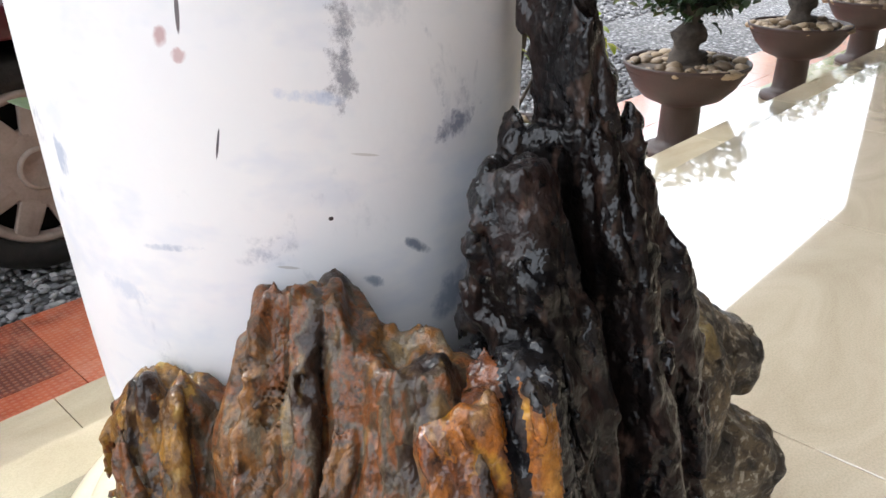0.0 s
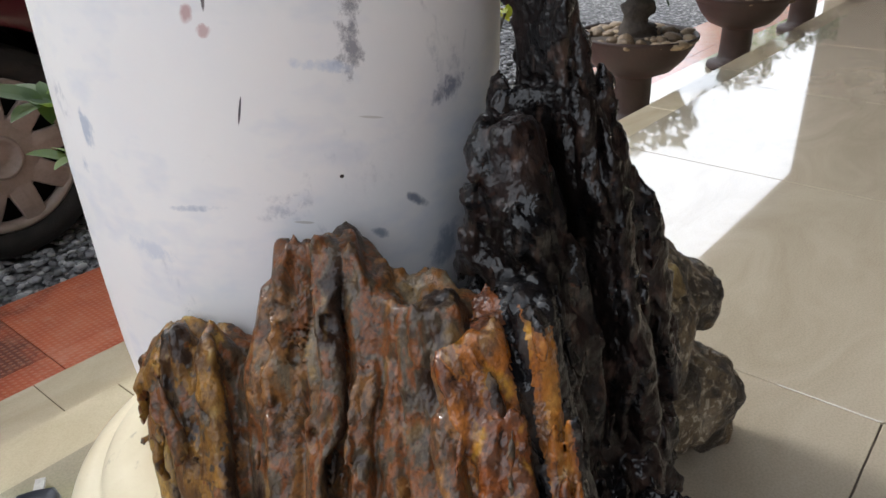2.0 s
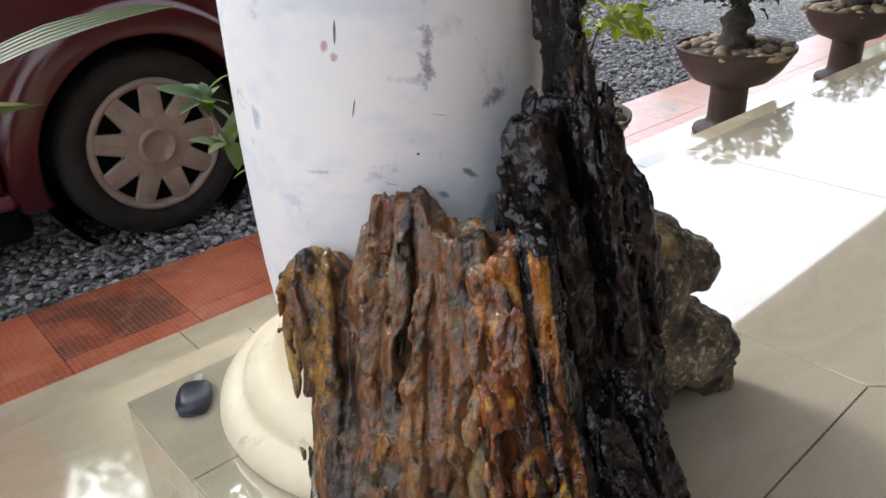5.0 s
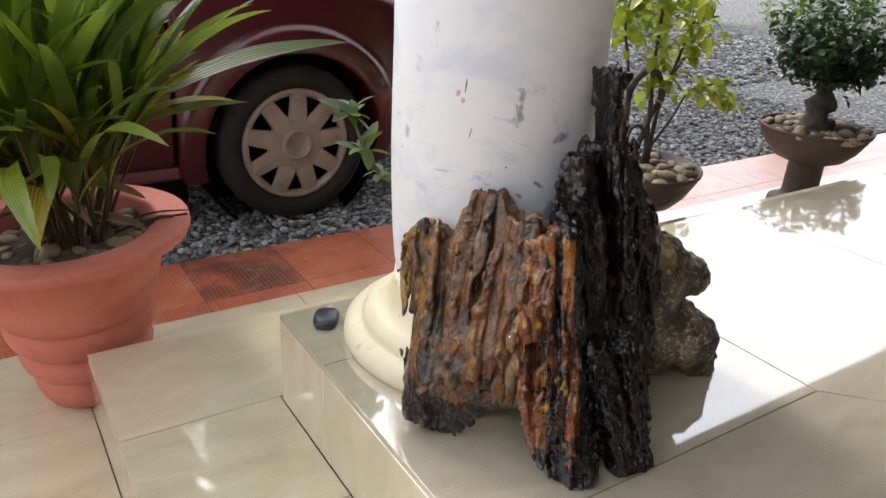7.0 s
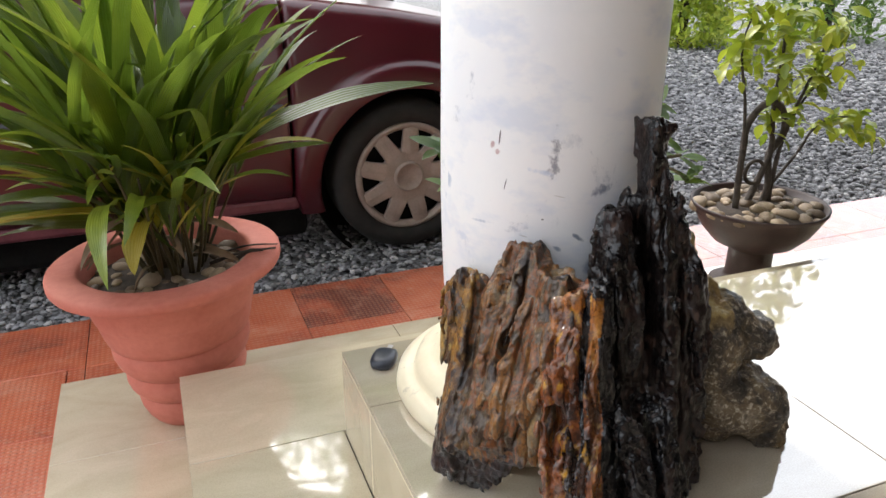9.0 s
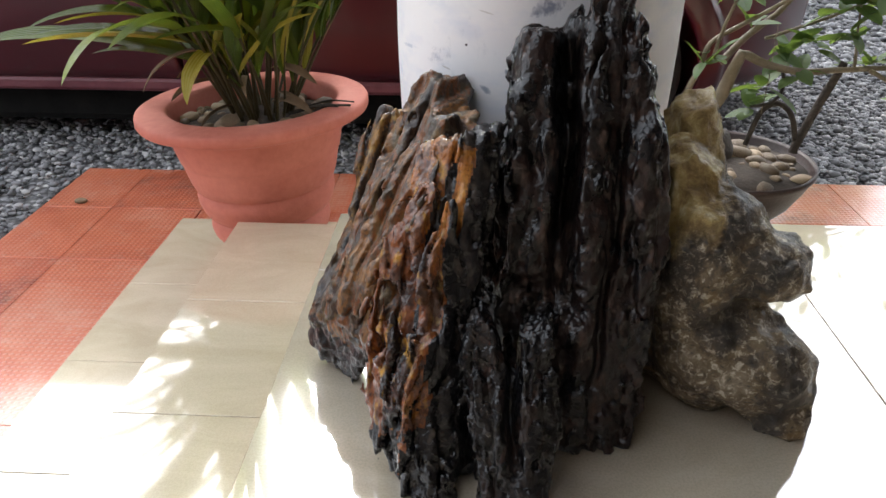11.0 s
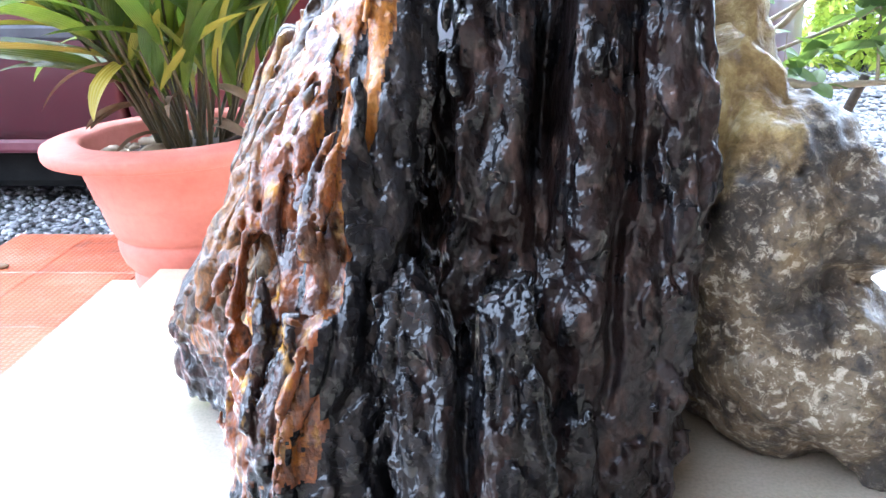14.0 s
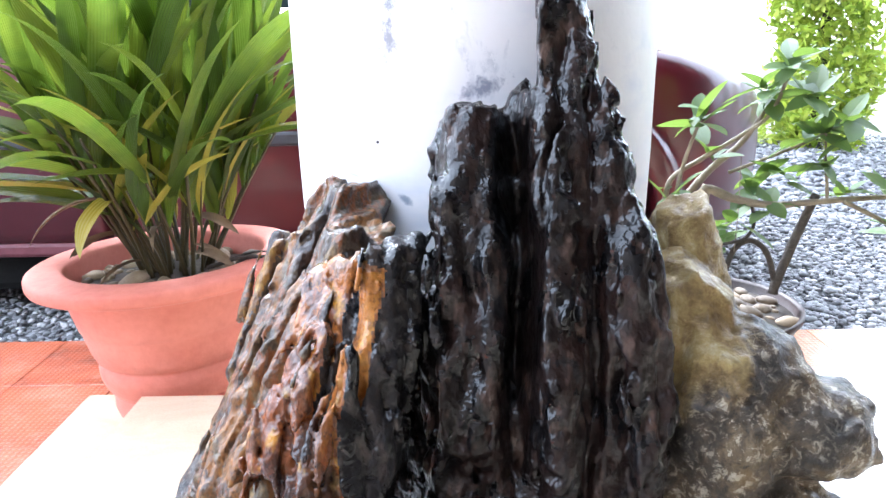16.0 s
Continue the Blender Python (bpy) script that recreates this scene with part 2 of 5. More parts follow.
def terracotta_tile(name, dim):
    m, nt, b = material(name, 0.4)
    v = place(nt, (1, 1, 1))
    oi = nt.nodes.new("ShaderNodeObjectInfo")
    wear = noise_(nt, v, 6, 6, 0.65, 0.4)
    f = math_(nt, "ADD", math_(nt, "SUBTRACT", wear, dim), math_(nt, "MULTIPLY", math_(nt, "SUBTRACT", oi.outputs["Random"], 0.5), 0.2))
    col = ramp(nt, f, [(0.28, (0.15, 0.036, 0.020)), (0.45, (0.46, 0.092, 0.034)), (0.62, (0.56, 0.140, 0.058)), (0.85, (0.62, 0.27, 0.17))])
    stain = noise_(nt, v, 26, 6, 0.7)
    col = mixc(nt, ramp(nt, stain, [(0.52, (0, 0, 0)), (0.72, (0.45, 0.45, 0.45))]), col, (0.60, 0.36, 0.27))
    dots = node(nt, "TexVoronoi", Vector=v, Scale=74.0, Randomness=0.0).outputs["Distance"]
    h = ramp(nt, dots, [(0.22, (1, 1, 1)), (0.38, (0, 0, 0))])
    col = mixc(nt, math_(nt, "MULTIPLY", h, 0.35), col, (0.60, 0.26, 0.15))
    put(nt, b, Base_Color=col)
    put(nt, b, Roughness=math_(nt, "ADD", 0.22, math_(nt, "MULTIPLY", wear, 0.35)), Coat_Weight=1.0, Coat_Roughness=0.16, Coat_IOR=2.1)
    n1 = bumped(nt, h, 1.0, 0.002)
    put(nt, b, Normal=bumped(nt, noise_(nt, v, 150, 4), 0.25, 0.002, n1))
    return m


M_TERRA, M_TERRA_DARK = terracotta_tile("terracotta_tile", -0.07), terracotta_tile("stained_terracotta_tile", 0.17)
M_POT = mottled("clay_pot", (0.46, 0.122, 0.082), (0.62, 0.212, 0.152), 7, 0.7, bump=0.25, bscale=160)
M_BOWL = mottled("brown_glazed_clay", (0.018, 0.008, 0.006), (0.042, 0.018, 0.014), 9, 0.55, bump=0.3, bscale=120)


# worn places on the column: angle, height, half width, half height, lean, colour, strength, how broken
MARKS = [(-138.4, 0.3915, 0.0007, 0.0090, 12, (0.05, 0.04, 0.05), 0.95, 0.2), (-119.4, 0.348, 0.0015, 0.0013, 0, (0.03, 0.02, 0.02), 1.0, 0.0), (-145.7, 0.443, 0.0036, 0.0052, 15, (0.42, 0.22, 0.21), 0.75, 0.3),
         (-142.9, 0.434, 0.0034, 0.0034, 0, (0.46, 0.26, 0.25), 0.7, 0.9), (-142.0, 0.454, 0.0012, 0.0110, 5, (0.07, 0.05, 0.05), 0.9, 0.1), (-115.4, 0.438, 0.0085, 0.0300, 4, (0.18, 0.18, 0.22), 0.8, 1.0),
         (-122.0, 0.413, 0.0180, 0.0040, 10, (0.50, 0.57, 0.70), 0.7, 0.6), (-90.0, 0.388, 0.0190, 0.0075, -18, (0.20, 0.22, 0.30), 0.9, 0.9), (-101.0, 0.321, 0.0105, 0.0034, 36, (0.16, 0.19, 0.26), 0.9, 0.5),
         (-111.2, 0.306, 0.0075, 0.0034, 32, (0.22, 0.27, 0.36), 0.85, 0.6), (-92.4, 0.282, 0.0150, 0.0180, 20, (0.27, 0.33, 0.44), 0.8, 0.4), (-151.0, 0.333, 0.0150, 0.0024, -3, (0.45, 0.50, 0.58), 0.8, 0.7),
         (-178.5, 0.374, 0.0080, 0.0120, 0, (0.40, 0.46, 0.56), 0.8, 0.8), (176.9, 0.349, 0.0060, 0.0080, 0, (0.40, 0.46, 0.56), 0.8, 0.8), (-128.3, 0.322, 0.0065, 0.0009, 10, (0.50, 0.48, 0.46), 0.8, 0.2),
         (-112.0, 0.3805, 0.0085, 0.0008, 12, (0.55, 0.53, 0.50), 0.7, 0.2), (-108.0, 0.452, 0.0200, 0.0100, 0, (0.58, 0.60, 0.64), 0.6, 0.8), (-165.0, 0.30, 0.020, 0.006, 10, (0.58, 0.63, 0.72), 0.7, 0.8)]


def column_paint():
    m, nt, b = material("column_paint", 0.33)
    v = mapped(nt, (1, 1, 1))
    tone = noise_(nt, v, 5, 5, 0.6)
    col = ramp(nt, tone, [(0.3, (0.78, 0.79, 0.82)), (0.7, (0.86, 0.85, 0.83))])
    blot = noise_(nt, mapped(nt, (1.0, 1.0, 0.7)), 15, 5, 0.62, 0.6)
    break_ = noise_(nt, mapped(nt, (1, 1, 0.8)), 120, 7, 0.8)
    wander = noise_(nt, mapped(nt, (1, 1, 1)), 45, 4, 0.6)
    patch = math_(nt, "MULTIPLY", ramp(nt, blot, [(0.62, (0, 0, 0)), (0.70, (1, 1, 1))]), ramp(nt, break_, [(0.46, (0, 0, 0)), (0.60, (1, 1, 1))]))
    col = mixc(nt, math_(nt, "MULTIPLY", patch, 0.6), col, (0.28, 0.31, 0.37))
    haze = noise_(nt, mapped(nt, (1.0, 1.0, 1.8)), 11, 4, 0.6)
    col = mixc(nt, ramp(nt, haze, [(0.52, (0, 0, 0)), (0.68, (0.48, 0.48, 0.48))]), col, (0.56, 0.62, 0.74))
    xyz = node(nt, "SeparateXYZ", Vector=nt.nodes.new("ShaderNodeTexCoord").outputs["Object"])
    arc = math_(nt, "MULTIPLY", math_(nt, "ARCTAN2", xyz.outputs[1], xyz.outputs[0]), 0.157)
    for ang, hz, hw, hh, lean, cc, amount, broken in MARKS:
        du, dz = math_(nt, "SUBTRACT", arc, radians(ang) * 0.157), math_(nt, "SUBTRACT", xyz.outputs[2], hz)
        ca, sa = math.cos(radians(-lean)), math.sin(radians(-lean))
        p = math_(nt, "ADD", math_(nt, "MULTIPLY", du, ca / hw), math_(nt, "MULTIPLY", dz, sa / hw))
        q = math_(nt, "ADD", math_(nt, "MULTIPLY", dz, ca / hh), math_(nt, "MULTIPLY", du, -sa / hh))
        rr = math_(nt, "ADD", math_(nt, "MULTIPLY", p, p), math_(nt, "MULTIPLY", q, q))
        rr = math_(nt, "ADD", rr, math_(nt, "ADD", math_(nt, "MULTIPLY", math_(nt, "SUBTRACT", break_, 0.5), 5.5 * broken), math_(nt, "MULTIPLY", math_(nt, "SUBTRACT", wander, 0.5), 4.0 * (broken > 0.25))))
        mask = ramp(nt, rr, [(0.0 + 0.6 * (broken < 0.3), (amount, amount, amount)), (1.0 + 0.35 * (broken > 0.25), (0, 0, 0))])
        col = mixc(nt, mask, col, cc)
    put(nt, b, Base_Color=col, Roughness=math_(nt, "ADD", 0.25, math_(nt, "MULTIPLY", tone, 0.2)))
    lumps = noise_(nt, v, 26, 4)
    put(nt, b, Normal=bumped(nt, lumps, 0.15, 0.006))
    return m


M_COLUMN = column_paint()


def base_paint():
    m, nt, b = material("worn_cream_paint", 0.45)
    v = mapped(nt, (1, 1, 1))
    chip = noise_(nt, v, 34, 6, 0.7)
    tone = noise_(nt, v, 8, 4)
    col = ramp(nt, tone, [(0.3, (0.62, 0.53, 0.36)), (0.7, (0.74, 0.67, 0.50))])
    col = mixc(nt, ramp(nt, chip, [(0.60, (0, 0, 0)), (0.72, (0.7, 0.7, 0.7))]), col, (0.28, 0.24, 0.18))
    put(nt, b, Base_Color=col, Normal=bumped(nt, chip, 0.3, 0.003))
    return m


M_BASE = base_paint()


def fossil_wood(name, stops, spots, spot_amount, rough=0.30, wet=1.0):
    """Wet fossil wood: each rib has its own mineral tone, run through with blotches, pits and bright spots, under a film of water."""
    m, nt, b = material(name, rough)
    g = nt.nodes.new("ShaderNodeNewGeometry")
    base = g.outputs["Position"]
    tone = nt.nodes.new("ShaderNodeAttribute")
    tone.attribute_name = "mineral"
    long_ = node(nt, "Mapping", Vector=base, Scale=(1, 1, 0.26)).outputs[0]
    streak = noise_(nt, long_, 42, 5, 0.6, 0.7)
    blot = noise_(nt, base, 27, 5, 0.62, 0.5)
    f = math_(nt, "ADD", math_(nt, "MULTIPLY", math_(nt, "SUBTRACT", streak, 0.5), 0.95), math_(nt, "MULTIPLY", math_(nt, "SUBTRACT", blot, 0.5), 0.85))
    f = math_(nt, "ADD", tone.outputs["Fac"], f)
    col = ramp(nt, f, stops)
    speck = noise_(nt, node(nt, "Mapping", Vector=base, Scale=(1, 1, 0.6)).outputs[0], 260, 6, 0.72)
    col = mixc(nt, 0.6, col, ramp(nt, speck, [(0.34, (0.42, 0.40, 0.40)), (0.52, (0.95, 0.95, 0.95)), (0.68, (1.5, 1.42, 1.3))]), "MULTIPLY")
    pits = noise_(nt, base, 150, 5, 0.7)
    col = mixc(nt, ramp(nt, pits, [(0.32, (0.8, 0.8, 0.8)), (0.43, (0, 0, 0))]), col, (0.014, 0.009, 0.007))
    seed_ = noise_(nt, node(nt, "Mapping", Vector=base, Scale=(1, 1, 0.45), Location=(3, 1, 2)).outputs[0], 95, 3, 0.5)
    col = mixc(nt, math_(nt, "MULTIPLY", ramp(nt, seed_, [(0.58, (0, 0, 0)), (0.76, (1, 1, 1))]), spot_amount), col, spots)
    fine = noise_(nt, base, 330, 5, 0.65)
    put(nt, b, Base_Color=col, Roughness=math_(nt, "ADD", rough, math_(nt, "MULTIPLY", math_(nt, "SUBTRACT", blot, 0.5), 0.4)), Specular_IOR_Level=0.1)
    film = noise_(nt, node(nt, "Mapping", Vector=base, Scale=(1, 1, 0.75)).outputs[0], 250, 1.3, 0.5, 0.3)
    put(nt, b, Coat_Weight=math_(nt, "MULTIPLY", ramp(nt, noise_(nt, base, 60, 4, 0.6), [(0.38, (0.4, 0.4, 0.4)), (0.50, (1, 1, 1))]), wet), Coat_Roughness=0.03, Coat_IOR=1.5)
    n1 = bumped(nt, film, 0.4, 0.0035)
    n2 = bumped(nt, pits, 0.5, 0.004, n1)
    put(nt, b, Normal=bumped(nt, fine, 0.35, 0.0018, n2))
    nt.links.new(bumped(nt, film, 0.5, 0.0027), b.inputs["Coat Normal"])
    return m


BROWN = [(0.10, (0.008, 0.006, 0.005)), (0.29, (0.038, 0.020, 0.012)), (0.40, (0.082, 0.062, 0.040)), (0.49, (0.170, 0.056, 0.015)), (0.58, (0.070, 0.046, 0.028)), (0.69, (0.220, 0.095, 0.026)), (0.82, (0.140, 0.112, 0.074)), (1.00, (0.300, 0.190, 0.075))]
RUST = [(0.05, (0.0115, 0.0069, 0.0058)), (0.25, (0.0513, 0.0189, 0.0108)), (0.42, (0.2025, 0.0567, 0.0121)), (0.56, (0.0945, 0.0405, 0.0216)), (0.70, (0.3375, 0.1148, 0.0189)), (0.84, (0.1620, 0.0810, 0.0405)), (1.00, (0.4455, 0.2430, 0.0743))]
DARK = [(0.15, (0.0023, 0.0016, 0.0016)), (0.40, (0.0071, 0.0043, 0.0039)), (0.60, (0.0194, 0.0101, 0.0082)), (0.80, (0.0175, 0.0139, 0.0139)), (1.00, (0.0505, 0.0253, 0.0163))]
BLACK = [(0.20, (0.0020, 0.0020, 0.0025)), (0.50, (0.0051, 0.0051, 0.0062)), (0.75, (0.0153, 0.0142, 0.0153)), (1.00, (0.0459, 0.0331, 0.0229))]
OCHRE = [(0.05, (0.0373, 0.0207, 0.0099)), (0.28, (0.0994, 0.0481, 0.0166)), (0.50, (0.2650, 0.1325, 0.0264)), (0.68, (0.0911, 0.0704, 0.0538)), (0.85, (0.3312, 0.1987, 0.0497)), (1.00, (0.3312, 0.2318, 0.0994))]
AMBER = [(0.15, (0.0480, 0.0168, 0.0072)), (0.45, (0.1800, 0.0600, 0.0108)), (0.72, (0.3360, 0.1260, 0.0192)), (1.10, (0.4320, 0.2280, 0.0540))]
M_BROWN = fossil_wood("brown_fossil_wood", BROWN, (0.34, 0.20, 0.06), 0.4, 0.40, 0.65)
M_RUST = fossil_wood("rust_fossil_wood", RUST, (0.55, 0.28, 0.02), 0.7, 0.28)
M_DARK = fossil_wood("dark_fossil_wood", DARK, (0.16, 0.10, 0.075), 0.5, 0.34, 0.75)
M_OCHRE = fossil_wood("ochre_fossil_wood", OCHRE, (0.46, 0.33, 0.10), 0.6, 0.42, 0.5)
M_VEIN = fossil_wood("orange_vein", AMBER, (0.48, 0.33, 0.12), 0.6, 0.30, 0.8)
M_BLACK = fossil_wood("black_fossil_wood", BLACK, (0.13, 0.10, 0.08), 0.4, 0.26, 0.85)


def chalky_stone():
    m, nt, b = material("chalky_quartz", 0.5)
    v = place(nt, (1, 1, 1))
    big, mid, fine = noise_(nt, v, 20, 6, 0.65, 0.3), noise_(nt, v, 140, 6, 0.74, 0.5), noise_(nt, v, 300, 4)
    col = ramp(nt, big, [(0.36, (0.024, 0.019, 0.014)), (0.48, (0.070, 0.052, 0.034)), (0.56, (0.165, 0.118, 0.064)), (0.70, (0.27, 0.22, 0.15))])
    chips = math_(nt, "MULTIPLY", ramp(nt, mid, [(0.53, (0, 0, 0)), (0.61, (1, 1, 1))]), ramp(nt, big, [(0.40, (0.2, 0.2, 0.2)), (0.60, (0.9, 0.9, 0.9))]))
    col = mixc(nt, chips, col, (0.62, 0.55, 0.42))
    col = mixc(nt, ramp(nt, mid, [(0.36, (0.7, 0.7, 0.7)), (0.44, (0, 0, 0))]), col, (0.022, 0.020, 0.016))
    amber = noise_(nt, v, 23, 3, 0.5)
    col = mixc(nt, ramp(nt, amber, [(0.62, (0, 0, 0)), (0.70, (0.5, 0.5, 0.5))]), col, (0.24, 0.14, 0.035))
    vein = nt.nodes.new("ShaderNodeAttribute")
    vein.attribute_name = "honey"
    clear = ramp(nt, noise_(nt, v, 44, 6, 0.66, 0.5), [(0.32, (0.13, 0.078, 0.025)), (0.46, (0.27, 0.180, 0.064)), (0.58, (0.43, 0.32, 0.125)), (0.72, (0.64, 0.57, 0.37))])
    share = ramp(nt, math_(nt, "ADD", vein.outputs["Fac"], math_(nt, "MULTIPLY", math_(nt, "SUBTRACT", mid, 0.5), 0.9)), [(0.30, (0, 0, 0)), (0.72, (1, 1, 1))])
    col = mixc(nt, share, col, clear)
    put(nt, b, Base_Color=col, Roughness=math_(nt, "ADD", 0.28, math_(nt, "MULTIPLY", mid, 0.4)), Specular_IOR_Level=0.35)
    n1 = bumped(nt, mid, 0.6, 0.005)
    put(nt, b, Normal=bumped(nt, fine, 0.6, 0.003, n1), Coat_Weight=0.2, Coat_Roughness=0.15)
    return m


M_CHALK = chalky_stone()

M_PLASTER = mottled("plaster_wall", (0.075, 0.055, 0.042), (0.11, 0.085, 0.065), 3, 0.8)
M_SOFFIT = mottled("white_ceiling", (0.12, 0.085, 0.06), (0.17, 0.125, 0.09), 2, 0.8)
M_EARTH = mottled("dark_soil", (0.035, 0.026, 0.02), (0.09, 0.07, 0.055), 40, 0.95, bump=0.6, bscale=120)

# ---------------------------------------------------------------- the setting
Z1, Z2, Z3, ZG = -0.180, -0.365, -0.405, -0.430
X1, X2, Y1, Y2 = -0.285, -0.575, 0.325, 0.715
FAR_X, BACK_Y = 7.0, -3.0

ground_bm = bmesh.new()
bmesh.ops.create_grid(ground_bm, x_segments=80, y_segments=80, size=60, matrix=Matrix.Translation((0, 20, ZG - 0.012)))


def gravel_bed():
    m, nt, b = material("gravel_bed", 0.8)
    v = place(nt, (1, 1, 1))
    cell = node(nt, "TexVoronoi", Vector=v, Scale=42.0)
    tone = node(nt, "SeparateXYZ", Vector=cell.outputs["Color"])
    col = ramp(nt, tone.outputs[0], [(0.0, (0.08, 0.08, 0.084)), (0.4, (0.19, 0.19, 0.20)), (0.75, (0.32, 0.32, 0.33)), (1.0, (0.5, 0.49, 0.47))])
    col = mixc(nt, ramp(nt, cell.outputs["Distance"], [(0.35, (0, 0, 0)), (0.62, (0.8, 0.8, 0.8))]), col, (0.03, 0.03, 0.03))
    col = mixc(nt, ramp(nt, noise_(nt, v, 1.3, 4), [(0.4, (0, 0, 0)), (0.7, (0.35, 0.35, 0.35))]), col, (0.12, 0.105, 0.085))
    put(nt, b, Base_Color=col, Normal=bumped(nt, cell.outputs["Distance"], 0.8, -0.012))
    return m


M_GROUND = gravel_bed()
solid("ground", ground_bm, M_GROUND, "grey gravel yard reaching to the hedges", "ground", "structure")

porch = solid("floor", box(0.010, FAR_X, BACK_Y, -0.010, -0.62, -0.0032), M_GROUT, "polished cream tiled porch floor with dark joints", "floor", "structure")
step_up = solid("step_1", box(X1 + 0.010, FAR_X, BACK_Y, Y1 - 0.010, -0.62, Z1 - 0.011), M_GROUT, "beige tiled upper step wrapping the porch", "step", "structure")
step_low = solid("step_2", box(X2 + 0.010, FAR_X, BACK_Y, Y2 - 0.010, -0.62, Z2 - 0.011), M_GROUT, "beige tiled lower step wrapping the porch", "step", "structure")
border = solid("pavement", box(-1.05, FAR_X + 2, BACK_Y, 1.155, -0.62, Z3 - 0.012), M_GROUT, "wet terracotta tiled walk along the gravel", "pavement", "structure")

# Out of view; carried west to -4.2 to keep low sky light off the stones.
wall_back = solid("wall_south", box(-4.2, FAR_X + 0.2, BACK_Y - 0.2, BACK_Y, -0.6, 2.8), M_PLASTER, "unseen brown house wall behind the porch, extended west to block low sky", "wall", "structure")
wall_end = solid("wall_east", box(FAR_X, FAR_X + 0.2, BACK_Y, 1.01, -0.6, 2.6), M_PLASTER, "plain brown wall closing the porch", "wall", "structure")
ceiling = solid("ceiling", box(0.0, FAR_X + 0.2, BACK_Y, 0.86, 2.42, 2.52), M_SOFFIT, "plain brown wooden porch ceiling", "ceiling", "structure")
eave = solid("trim", box(0.0, FAR_X + 0.2, 0.68, 0.80, 1.77, 2.418), M_SOFFIT, "brown eave beam above the porch edge", "beam", "structure")


# ---------------------------------------------------------------- the column
def column():
    t = thing("column", (0.28, -0.21, 0), "round white painted column with worn patches", "column")
    prof = [(0.140, 0.100), (0.1435, 0.12), (0.148, 0.15), (0.1515, 0.19), (0.1545, 0.25), (0.157, 0.33), (0.1575, 0.45), (0.157, 0.6), (0.156, 0.8), (0.155, 1.2), (0.153, 1.8), (0.15, 2.42)]
    fine = []
    for (r0, z0), (r1, z1) in zip(prof, prof[1:]):
        for k in range(4):
            fine.append((r0 + (r1 - r0) * k / 4, z0 + (z1 - z0) * k / 4))
    part("shaft", lathe(fine + [prof[-1]], 96, 0.006, 3), M_COLUMN, t, smooth=True)
    base = [(0.0, 0.0), (0.226, 0.0), (0.230, 0.010), (0.228, 0.022), (0.220, 0.030), (0.210, 0.034), (0.203, 0.0335), (0.199, 0.036), (0.198, 0.044), (0.190, 0.054), (0.176, 0.061), (0.163, 0.068), (0.154, 0.082), (0.149, 0.100), (0.147, 0.118), (0.0, 0.118)]
    part("base_moulding", lathe(base, 96, 0.008, 7), M_BASE, t, "chipped cream moulded base", smooth=True)
    return t


column()

# ---------------------------------------------------------------- the stones
COL_X, COL_Y, COL_R = 0.28, -0.21, 0.1585


